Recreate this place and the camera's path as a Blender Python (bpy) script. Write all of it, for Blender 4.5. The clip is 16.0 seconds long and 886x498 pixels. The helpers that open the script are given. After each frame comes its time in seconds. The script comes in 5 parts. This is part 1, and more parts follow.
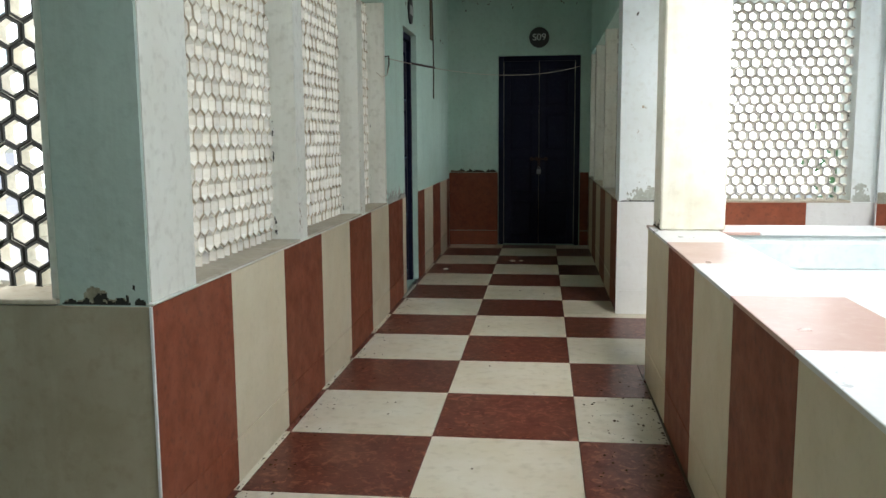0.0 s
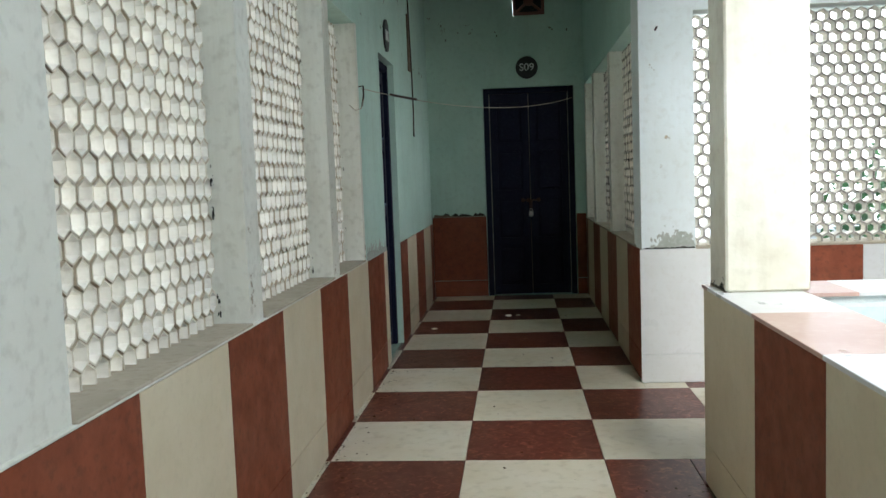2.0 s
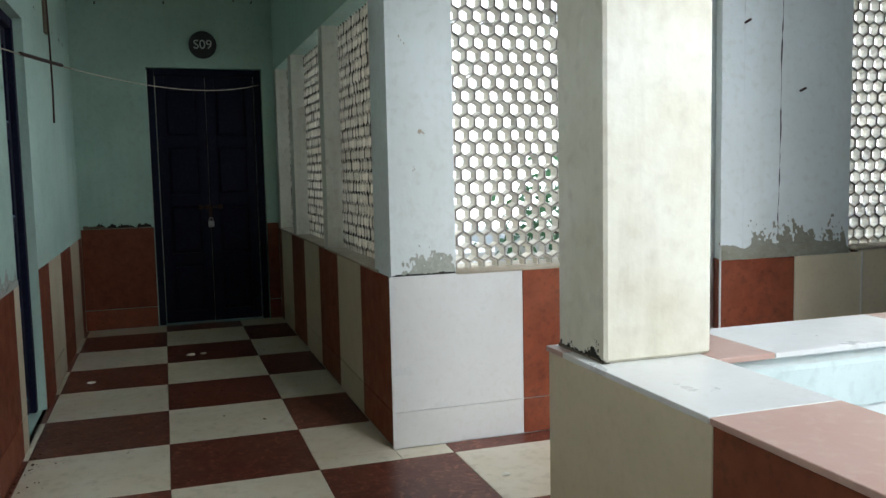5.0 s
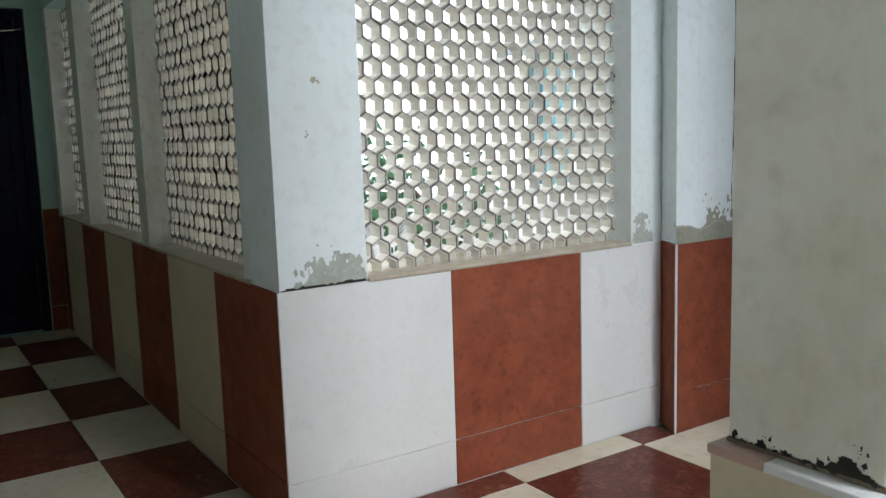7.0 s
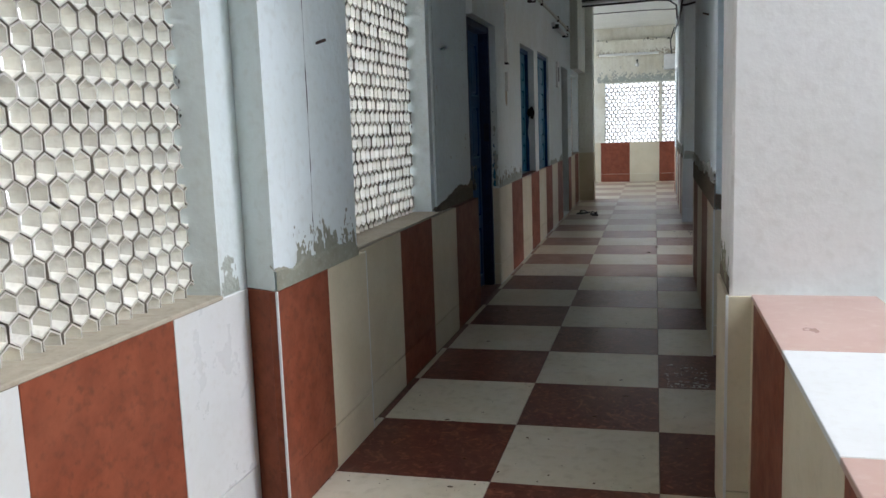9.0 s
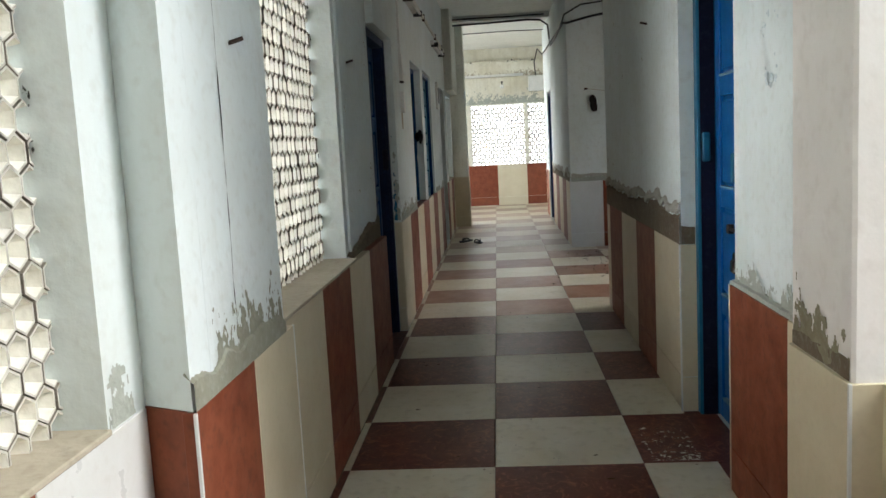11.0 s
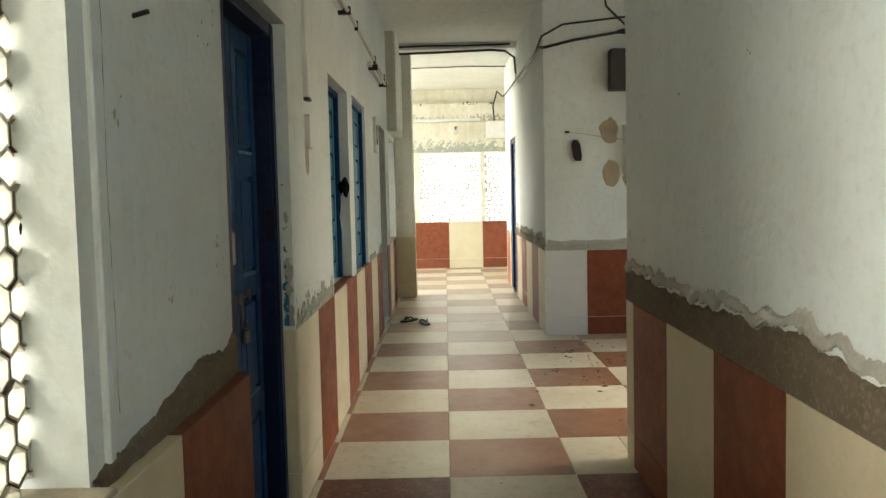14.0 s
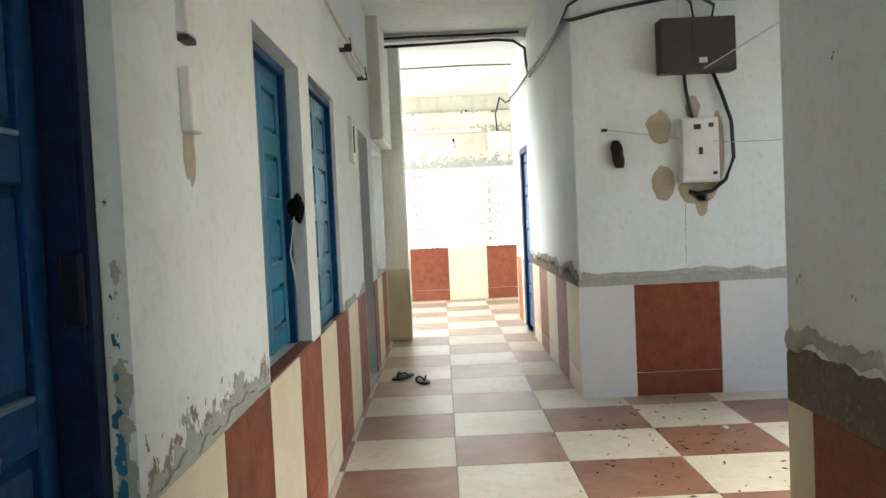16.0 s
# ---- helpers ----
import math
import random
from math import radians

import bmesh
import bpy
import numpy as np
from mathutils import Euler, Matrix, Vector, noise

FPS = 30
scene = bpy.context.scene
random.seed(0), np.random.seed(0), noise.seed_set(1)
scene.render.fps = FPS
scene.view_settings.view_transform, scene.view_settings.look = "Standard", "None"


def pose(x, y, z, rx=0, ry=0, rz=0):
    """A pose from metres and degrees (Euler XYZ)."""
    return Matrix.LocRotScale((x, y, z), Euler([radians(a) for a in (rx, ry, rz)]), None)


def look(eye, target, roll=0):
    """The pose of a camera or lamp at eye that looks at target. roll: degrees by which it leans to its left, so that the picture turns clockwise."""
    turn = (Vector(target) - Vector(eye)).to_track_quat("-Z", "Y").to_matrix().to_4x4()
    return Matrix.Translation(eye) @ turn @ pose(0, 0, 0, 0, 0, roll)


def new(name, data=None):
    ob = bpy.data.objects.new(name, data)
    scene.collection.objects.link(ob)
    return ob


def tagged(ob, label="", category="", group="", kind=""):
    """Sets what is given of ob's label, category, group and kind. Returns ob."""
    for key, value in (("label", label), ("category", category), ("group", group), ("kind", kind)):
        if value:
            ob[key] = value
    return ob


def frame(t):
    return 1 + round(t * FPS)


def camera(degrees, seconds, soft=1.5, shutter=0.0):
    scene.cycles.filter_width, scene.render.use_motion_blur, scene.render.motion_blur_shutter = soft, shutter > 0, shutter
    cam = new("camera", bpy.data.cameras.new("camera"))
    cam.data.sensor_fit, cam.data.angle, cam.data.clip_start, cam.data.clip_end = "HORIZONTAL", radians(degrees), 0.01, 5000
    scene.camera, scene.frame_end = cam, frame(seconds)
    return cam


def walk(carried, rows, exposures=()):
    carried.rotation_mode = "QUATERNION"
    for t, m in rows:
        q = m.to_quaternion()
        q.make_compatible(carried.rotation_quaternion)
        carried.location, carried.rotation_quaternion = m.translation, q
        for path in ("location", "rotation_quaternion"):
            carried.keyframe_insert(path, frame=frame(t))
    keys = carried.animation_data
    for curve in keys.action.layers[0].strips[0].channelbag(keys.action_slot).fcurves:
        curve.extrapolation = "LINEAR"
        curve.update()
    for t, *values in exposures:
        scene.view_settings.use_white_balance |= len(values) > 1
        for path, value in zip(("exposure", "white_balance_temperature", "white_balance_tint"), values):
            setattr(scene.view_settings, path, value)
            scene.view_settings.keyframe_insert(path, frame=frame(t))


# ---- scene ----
cam = camera(55.6, 16.0)
PATH = [
    (0, (0.445, -0.908, 1.218), (0.211, 1.061, 0.957), -0.4),
    (0.5, (0.395, -0.719, 1.203), (0.195, 1.256, 0.953), -0.8),
    (1, (0.347, -0.41, 1.196), (0.058, 1.556, 0.973), -4.3),
    (1.5, (0.328, -0.19, 1.217), (-0.072, 1.754, 0.969), -1.5),
    (2, (0.256, 0.025, 1.228), (0.078, 2.01, 1.062), -2.1),
    (2.5, (0.191, 0.231, 1.221), (0.119, 2.221, 1.033), -1.5),
    (3, (0.172, 0.436, 1.228), (0.046, 2.429, 1.123), -2.6),
    (3.5, (0.16, 0.558, 1.232), (0.121, 2.549, 1.041), -1.6),
    (4, (0.084, 0.778, 1.245), (0.361, 2.752, 1.088), -1.2),
    (6.5, (0.01, 2.283, 1.247), (0.873, 4.067, 0.979), -1.3),
    (7, (-0.003, 2.559, 1.245), (1.089, 4.212, 0.973), -1.8),
    (7.5, (-0.013, 2.847, 1.243), (1.366, 4.264, 0.943), -2.3),
    (8, (0.074, 3.165, 1.265), (1.66, 4.352, 0.99), -2.1),
    (8.5, (0.132, 3.446, 1.262), (1.899, 4.35, 1.017), -1.1),
    (9, (0.142, 3.618, 1.288), (2.059, 4.107, 1.0), -2.0),
    (11.3, (1.115, 4.152, 1.319), (3.095, 4.241, 1.051), -2.1),
    (11.5, (1.266, 4.146, 1.307), (3.244, 4.17, 1.015), -1.2),
    (12, (1.611, 4.222, 1.323), (3.578, 3.974, 1.062), -3.2),
    (12.5, (2.019, 4.198, 1.329), (3.997, 4.011, 1.107), -4.0),
    (13, (2.431, 4.197, 1.313), (4.417, 4.139, 1.088), -0.2),
    (13.5, (2.846, 4.192, 1.324), (4.832, 4.065, 1.132), 0.1),
    (14, (3.298, 4.193, 1.341), (5.294, 4.201, 1.209), -1.3),
    (14.5, (3.764, 4.239, 1.345), (5.758, 4.166, 1.214), -1.5),
    (15, (4.283, 4.236, 1.311), (6.28, 4.206, 1.199), -2.7),
    (15.5, (4.754, 4.24, 1.31), (6.747, 4.32, 1.17), -1.3),
    (16, (5.175, 4.224, 1.337), (7.173, 4.223, 1.257), -2.6),
]
EXPOSURES = [(0.0, 1.35, 6200, 10), (1.0, 1.25, 6000, 10), (2.0, 1.28, 6000, 8), (2.5, 1.18, 6000, 6), (3.0, 1.25, 6000, 8), (3.5, 1.28, 6000, 8), (4.0, 1.1, 5950, 8), (6.5, 0.92, 5850, 10), (8.0, 1.15, 5850, 12), (8.5, 1.12, 5800, 13), (9.0, 1.28, 5850, 13), (11.5, 1.8, 6600, 9), (12.0, 2.0, 6800, 9), (12.5, 2.4, 6700, 8), (13.0, 2.2, 7100, 9), (13.5, 2.4, 7200, 8), (14.0, 2.55, 7500, 6), (14.5, 2.85, 7400, 4), (15.0, 3.2, 6450, 8), (15.5, 3.2, 6500, 9), (16.0, 3.05, 6500, 11)]
walk(cam, [(t, look(eye, target, roll)) for t, eye, target, roll in PATH], EXPOSURES)

# ---- world, sun and exposure ----
world = bpy.data.worlds.new("sky")
world.use_nodes = True
scene.world = world
_n, _l = world.node_tree.nodes, world.node_tree.links
_sky = _n.new("ShaderNodeTexSky")
_sky.sky_type, _sky.sun_disc = "NISHITA", False
_sky.sun_elevation, _sky.sun_rotation = radians(40), radians(171)
_sky.air_density, _sky.dust_density = 1.0, 1.5
_bg = _n["Background"]
_bg.inputs["Strength"].default_value = 0.14
_l.new(_sky.outputs[0], _bg.inputs["Color"])
sun = new("sun", bpy.data.lights.new("sun", "SUN"))
sun.data.energy, sun.data.angle, sun.data.color = 1.8, radians(45), (1.0, 0.98, 0.95)
sun.matrix_world = look((4, -8, 14), (3, -8 + 7.6, 14 - 6.4))


def daylight(name, at, target, width, height, watts):
    """An added area lamp standing in for the sky's light at an opening."""
    lamp = new(name, bpy.data.lights.new(name, "AREA"))
    lamp.data.shape, lamp.data.size, lamp.data.size_y, lamp.data.energy, lamp.data.color = "RECTANGLE", width, height, watts, (1.0, 0.99, 0.97)
    lamp.matrix_world = look(at, target)
    return lamp


daylight("daylight_west", (-1.15, 3.2, 1.5), (0, 3.2, 1.45), 3.9, 1.7, 26)
daylight("daylight_well", (2.0, 0.4, 3.35), (1.3, 1.5, 0.0), 1.4, 5.5, 68)
daylight("daylight_east", (1.5, 6.9, 1.5), (0, 6.9, 1.45), 3.6, 1.7, 15)
daylight("daylight_north", (4.1, 5.7, 1.6), (4.1, 4, 1.45), 2.6, 2.2, 24)
daylight("daylight_landing", (16.4, 8.1, 1.8), (16.4, 5, 1.2), 3.4, 1.9, 22)
# extra lamp above and outside the corner window, brightens its screen cells
daylight("daylight_corner", (1.87, 6.0, 3.0), (1.87, 4.6, 0.9), 1.6, 1.0, 9)


# ---- materials ----
def material(name, base, rough=0.6, metal=0.0, dark=None, dirt=None, scale=6.0, fine=60.0, bump=0.15, amount=0.5,
             dirt_amount=0.35, spec=0.5, piece=0.0, dust=None, distort=0.0, streak=None):
    """A surface with two scales of variation: broad stains and fine grain with relief."""
    m = bpy.data.materials.new(name)
    m.use_nodes = True
    n, l = m.node_tree.nodes, m.node_tree.links
    b = n["Principled BSDF"]
    b.inputs["Metallic"].default_value = metal
    b.inputs["Specular IOR Level"].default_value = spec
    geo = n.new("ShaderNodeNewGeometry")
    broad, grain = n.new("ShaderNodeTexNoise"), n.new("ShaderNodeTexNoise")
    broad.inputs["Scale"].default_value, broad.inputs["Detail"].default_value = scale, 6
    broad.inputs["Roughness"].default_value = 0.62
    broad.inputs["Distortion"].default_value = grain.inputs["Distortion"].default_value = distort
    grain.inputs["Scale"].default_value, grain.inputs["Detail"].default_value = fine, 4
    place = geo.outputs["Position"]
    if piece:
        info, add, mul = n.new("ShaderNodeObjectInfo"), n.new("ShaderNodeVectorMath"), n.new("ShaderNodeMath")
        mul.operation, mul.inputs[1].default_value = "MULTIPLY", 37.0
        l.new(info.outputs["Random"], mul.inputs[0])
        l.new(place, add.inputs[0])
        l.new(mul.outputs[0], add.inputs[1])
        place = add.outputs[0]
    l.new(place, broad.inputs["Vector"])
    l.new(place, grain.inputs["Vector"])
    ramp = n.new("ShaderNodeValToRGB")
    ramp.color_ramp.elements[0].position, ramp.color_ramp.elements[1].position = 0.36, 0.68
    l.new(broad.outputs["Fac"], ramp.inputs["Fac"])
    mix = n.new("ShaderNodeMix")
    mix.data_type = "RGBA"
    mix.inputs["A"].default_value = (*base, 1)
    mix.inputs["B"].default_value = (*(dark or [c * 0.72 for c in base]), 1)
    fac = n.new("ShaderNodeMath")
    fac.operation, fac.inputs[1].default_value = "MULTIPLY", amount
    l.new(ramp.outputs["Color"], fac.inputs[0])
    l.new(fac.outputs[0], mix.inputs["Factor"])
    ramp2 = n.new("ShaderNodeValToRGB")
    ramp2.color_ramp.elements[0].position, ramp2.color_ramp.elements[1].position = 0.52, 0.74
    l.new(grain.outputs["Fac"], ramp2.inputs["Fac"])
    fac2 = n.new("ShaderNodeMath")
    fac2.operation, fac2.inputs[1].default_value = "MULTIPLY", dirt_amount
    l.new(ramp2.outputs["Color"], fac2.inputs[0])
    mix2 = n.new("ShaderNodeMix")
    mix2.data_type = "RGBA"
    mix2.inputs["B"].default_value = (*(dirt or [c * 0.6 for c in base]), 1)
    l.new(fac2.outputs[0], mix2.inputs["Factor"])
    l.new(mix.outputs["Result"], mix2.inputs["A"])
    last = mix2.outputs["Result"]
    if dust:
        film, ramp3, mix3 = n.new("ShaderNodeTexNoise"), n.new("ShaderNodeValToRGB"), n.new("ShaderNodeMix")
        film.inputs["Scale"].default_value, film.inputs["Detail"].default_value = dust[1], 8
        film.inputs["Roughness"].default_value = 0.7
        l.new(geo.outputs["Position"], film.inputs["Vector"])
        ramp3.color_ramp.elements[0].position, ramp3.color_ramp.elements[1].position = 0.42, 0.72
        ramp3.color_ramp.elements[1].color = (dust[2], dust[2], dust[2], 1)
        l.new(film.outputs["Fac"], ramp3.inputs["Fac"])
        mix3.data_type = "RGBA"
        mix3.inputs["B"].default_value = (*dust[0], 1)
        l.new(ramp3.outputs["Color"], mix3.inputs["Factor"])
        l.new(last, mix3.inputs["A"])
        last = mix3.outputs["Result"]
    if streak:
        run, ramp4, mix4, squash = n.new("ShaderNodeTexNoise"), n.new("ShaderNodeValToRGB"), n.new("ShaderNodeMix"), n.new("ShaderNodeVectorMath")
        squash.operation, squash.inputs[1].default_value = "MULTIPLY", (7.0, 7.0, 0.55)
        l.new(geo.outputs["Position"], squash.inputs[0])
        l.new(squash.outputs[0], run.inputs["Vector"])
        run.inputs["Scale"].default_value, run.inputs["Detail"].default_value = 1.0, 7
        run.inputs["Roughness"].default_value = 0.68
        ramp4.color_ramp.elements[0].position, ramp4.color_ramp.elements[1].position = 0.5, 0.74
        ramp4.color_ramp.elements[1].color = (streak[1], streak[1], streak[1], 1)
        l.new(run.outputs["Fac"], ramp4.inputs["Fac"])
        mix4.data_type = "RGBA"
        mix4.inputs["B"].default_value = (*streak[0], 1)
        l.new(ramp4.outputs["Color"], mix4.inputs["Factor"])
        l.new(last, mix4.inputs["A"])
        last = mix4.outputs["Result"]
    if piece:
        hsv, val = n.new("ShaderNodeHueSaturation"), n.new("ShaderNodeMapRange")
        val.inputs["To Min"].default_value, val.inputs["To Max"].default_value = 1 - piece, 1 + piece
        l.new(info.outputs["Random"], val.inputs["Value"])
        l.new(val.outputs[0], hsv.inputs["Value"])
        l.new(last, hsv.inputs["Color"])
        last = hsv.outputs["Color"]
    l.new(last, b.inputs["Base Color"])
    rr = n.new("ShaderNodeMapRange")
    rr.inputs["To Min"].default_value, rr.inputs["To Max"].default_value = max(0.04, rough - 0.1), min(1, rough + 0.15)
    l.new(broad.outputs["Fac"], rr.inputs["Value"])
    l.new(rr.outputs[0], b.inputs["Roughness"])
    if bump:
        bp, sm = n.new("ShaderNodeBump"), n.new("ShaderNodeMath")
        bp.inputs["Strength"].default_value, bp.inputs["Distance"].default_value = bump, 0.01
        sm.operation = "MULTIPLY_ADD"
        sm.inputs[1].default_value = 0.6
        l.new(broad.outputs["Fac"], sm.inputs[0])
        l.new(grain.outputs["Fac"], sm.inputs[2])
        l.new(sm.outputs[0], bp.inputs["Height"])
        l.new(bp.outputs["Normal"], b.inputs["Normal"])
    return m


MINT = material("mint_limewash", (0.50, 0.66, 0.575), 0.85, dark=(0.38, 0.56, 0.48), dirt=(0.30, 0.38, 0.32), scale=2.2, fine=28, dirt_amount=0.25, bump=0.25, spec=0.2, dust=((0.36, 0.46, 0.39), 0.9, 0.4), streak=((0.34, 0.42, 0.34), 0.25))
PALE = material("pale_limewash", (0.74, 0.80, 0.80), 0.85, dark=(0.64, 0.69, 0.66), dirt=(0.5, 0.5, 0.44), scale=2.0, fine=26, dirt_amount=0.3, bump=0.3, spec=0.2, dust=((0.56, 0.57, 0.50), 0.9, 0.4), streak=((0.5, 0.5, 0.42), 0.16))
CREAMWASH = material("cream_stained_limewash", (0.76, 0.75, 0.66), 0.85, dark=(0.62, 0.59, 0.43), dirt=(0.40, 0.36, 0.28), scale=3.0, fine=22, dirt_amount=0.25, bump=0.25, spec=0.2, dust=((0.44, 0.38, 0.25), 1.9, 0.5), streak=((0.36, 0.32, 0.22), 0.3))
FIN = material("grubby_white_concrete", (0.72, 0.72, 0.64), 0.85, dark=(0.6, 0.58, 0.48), dirt=(0.34, 0.31, 0.24), scale=3.5, fine=30, dirt_amount=0.3, bump=0.3, spec=0.2, streak=((0.4, 0.37, 0.28), 0.4))
WARMWASH = material("warm_white_limewash", (0.82, 0.79, 0.76), 0.85, dark=(0.72, 0.68, 0.63), dirt=(0.55, 0.5, 0.44), scale=2.5, fine=26, dirt_amount=0.25, bump=0.2, spec=0.2, dust=((0.6, 0.55, 0.48), 1.2, 0.35))
# darker, greyer copy of the mint wash for the shaded recess wall
MINT_SHADE = material("shaded_mint_limewash", (0.40, 0.475, 0.41), 0.85, dark=(0.31, 0.385, 0.32), dirt=(0.24, 0.27, 0.22), scale=2.2, fine=28, dirt_amount=0.3, bump=0.25, spec=0.2, dust=((0.28, 0.32, 0.26), 1.4, 0.4), streak=((0.26, 0.28, 0.21), 0.4))
CEIL = material("white_ceiling_limewash", (0.78, 0.80, 0.76), 0.9, dark=(0.66, 0.68, 0.62), scale=1.6, fine=20, bump=0.2, spec=0.2)
T_CREAM = material("cream_glazed_wall_tile", (0.64, 0.57, 0.41), 0.42, spec=0.25, dark=(0.55, 0.47, 0.31), dirt=(0.45, 0.39, 0.26), scale=5, fine=45, bump=0.03, dirt_amount=0.22, piece=0.03)
T_WHITE = material("white_glazed_wall_tile", (0.68, 0.69, 0.67), 0.28, dark=(0.60, 0.60, 0.56), dirt=(0.5, 0.47, 0.4), scale=5, fine=45, bump=0.03, dirt_amount=0.2, piece=0.015)
T_RED = material("terracotta_glazed_wall_tile", (0.235, 0.066, 0.032), 0.5, spec=0.18, dark=(0.155, 0.04, 0.02), dirt=(0.11, 0.034, 0.02), scale=11, fine=42, bump=0.04, amount=0.8, dirt_amount=0.7, piece=0.10, dust=((0.36, 0.19, 0.12), 2.6, 0.12))
F_CREAM = material("cream_polished_floor_tile", (0.67, 0.63, 0.515), 0.33, spec=0.4, dark=(0.57, 0.50, 0.33), dirt=(0.30, 0.25, 0.15), scale=3.5, fine=20, bump=0.02, dirt_amount=0.35, piece=0.06, dust=((0.46, 0.37, 0.22), 0.55, 0.55))
F_RED = material("red_marbled_floor_tile", (0.11, 0.026, 0.016), 0.3, spec=0.22, dark=(0.07, 0.016, 0.011), dirt=(0.33, 0.13, 0.08), scale=9, fine=17, bump=0.02, dirt_amount=0.75, amount=0.8, piece=0.12, distort=2.2, dust=((0.26, 0.12, 0.075), 4.5, 0.28))
# dusty reds, also paled for the floor glare towards the bright landing
F_GLARE = material("dusty_glare_red_floor_tile", (0.25, 0.115, 0.062), 0.36, spec=0.6, dark=(0.18, 0.072, 0.042), dirt=(0.36, 0.2, 0.13), scale=6, fine=26, bump=0.02, dirt_amount=0.35, amount=0.7, piece=0.1, dust=((0.36, 0.21, 0.12), 1.3, 0.5))
F_GLARE_FAR = material("dust_and_glare_red_floor_tile", (0.36, 0.25, 0.155), 0.36, spec=0.6, dark=(0.27, 0.16, 0.10), dirt=(0.42, 0.33, 0.24), scale=5, fine=26, bump=0.02, dirt_amount=0.35, amount=0.6, piece=0.1, dust=((0.45, 0.36, 0.27), 1.3, 0.6))
# dusty terracotta, paled to pink for the sky's glare on the parapet top
CAP_GLARE = material("dusty_glare_pink_parapet_tile", (0.49, 0.33, 0.27), 0.3, dark=(0.43, 0.26, 0.20), dirt=(0.6, 0.5, 0.42), scale=4, fine=30, bump=0.03, piece=0.05)
# near-black for the unlit recess screen rims, and for the east screens' joints
SHADE_RIM = material("shade_dark_block_rim_and_joint", (0.05, 0.05, 0.045), 0.9, scale=6, fine=50, spec=0.2)
RIM = material("grimy_cement_block_rim", (0.75, 0.70, 0.58), 0.9, dark=(0.5, 0.44, 0.33), dirt=(0.3, 0.24, 0.16), scale=5, fine=50, bump=0.2, dirt_amount=0.5, spec=0.2)
RIM_GREY = material("grey_cement_block_rim", (0.54, 0.52, 0.46), 0.9, dark=(0.38, 0.36, 0.30), dirt=(0.16, 0.14, 0.11), scale=5, fine=50, bump=0.2, dirt_amount=0.5, spec=0.2)
# grimy block, also darkened for the dim cell walls of the east screens
SHADED_GRIME = material("grimy_shaded_cement_block", (0.60, 0.56, 0.47), 0.9, dark=(0.44, 0.4, 0.31), dirt=(0.2, 0.17, 0.13), scale=7, fine=40, bump=0.2, dirt_amount=0.4, spec=0.2, piece=0.12)
# brown-stained cream tile, darkened further for the recess shade
T_GRIMY_SHADE = material("brown_stained_shaded_wall_tile", (0.34, 0.30, 0.21), 0.45, dark=(0.25, 0.205, 0.13), dirt=(0.2, 0.15, 0.09), scale=4, fine=30, bump=0.03, amount=0.8, piece=0.03, streak=((0.2, 0.15, 0.09), 0.5))
RIM_BROWN = material("brown_grimed_block_rim", (0.17, 0.145, 0.11), 0.92, dark=(0.09, 0.075, 0.055), dirt=(0.34, 0.3, 0.24), scale=9, fine=60, bump=0.25, dirt_amount=0.5, spec=0.15)
GROOVE_TAN = material("tan_joint_between_blocks", (0.50, 0.42, 0.30), 0.95, dark=(0.3, 0.24, 0.16), dirt=(0.18, 0.14, 0.09), scale=9, fine=50, spec=0.1)
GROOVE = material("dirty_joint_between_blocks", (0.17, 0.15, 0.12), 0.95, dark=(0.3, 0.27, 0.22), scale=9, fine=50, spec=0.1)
LIME = material("pale_lime_crust", (0.46, 0.45, 0.40), 0.95, dark=(0.3, 0.28, 0.22), scale=14, fine=60, bump=0.5, spec=0.1)
GROUT = material("grey_brown_grout", (0.2, 0.17, 0.13), 0.9, scale=8, fine=50)
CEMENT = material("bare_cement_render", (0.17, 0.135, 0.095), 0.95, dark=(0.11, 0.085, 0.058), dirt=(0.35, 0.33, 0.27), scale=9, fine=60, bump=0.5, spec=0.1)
DAMP = material("damp_grey_green_cement", (0.40, 0.42, 0.37), 0.95, dark=(0.27, 0.29, 0.24), dirt=(0.58, 0.6, 0.55), scale=10, fine=50, bump=0.5, spec=0.1)
JAALI = material("limewashed_cement_block", (0.83, 0.81, 0.74), 0.85, dark=(0.70, 0.65, 0.54), dirt=(0.42, 0.38, 0.3), scale=7, fine=40, bump=0.2, dirt_amount=0.3, spec=0.2, piece=0.1)
SILL = material("dusty_cement_sill", (0.46, 0.415, 0.325), 0.9, dark=(0.31, 0.27, 0.195), dirt=(0.22, 0.18, 0.12), scale=5, fine=35, bump=0.3, spec=0.2)
BLUE = material("bright_blue_gloss_paint", (0.003, 0.10, 0.33), 0.4, spec=0.2, dark=(0.003, 0.075, 0.23), dirt=(0.02, 0.23, 0.46), scale=8, fine=40, bump=0.08, dirt_amount=0.2)
DEEP = material("deep_blue_gloss_paint", (0.002, 0.043, 0.15), 0.42, spec=0.14, dark=(0.003, 0.04, 0.09), dirt=(0.02, 0.18, 0.30), scale=6, fine=30, bump=0.08, dirt_amount=0.3)
TEAL = material("teal_blue_gloss_paint", (0.008, 0.13, 0.23), 0.45, spec=0.3, dark=(0.008, 0.10, 0.18), dirt=(0.05, 0.25, 0.33), scale=8, fine=40, bump=0.08, dirt_amount=0.2)
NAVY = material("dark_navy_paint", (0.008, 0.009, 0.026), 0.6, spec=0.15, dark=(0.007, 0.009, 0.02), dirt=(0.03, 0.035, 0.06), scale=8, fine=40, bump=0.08)
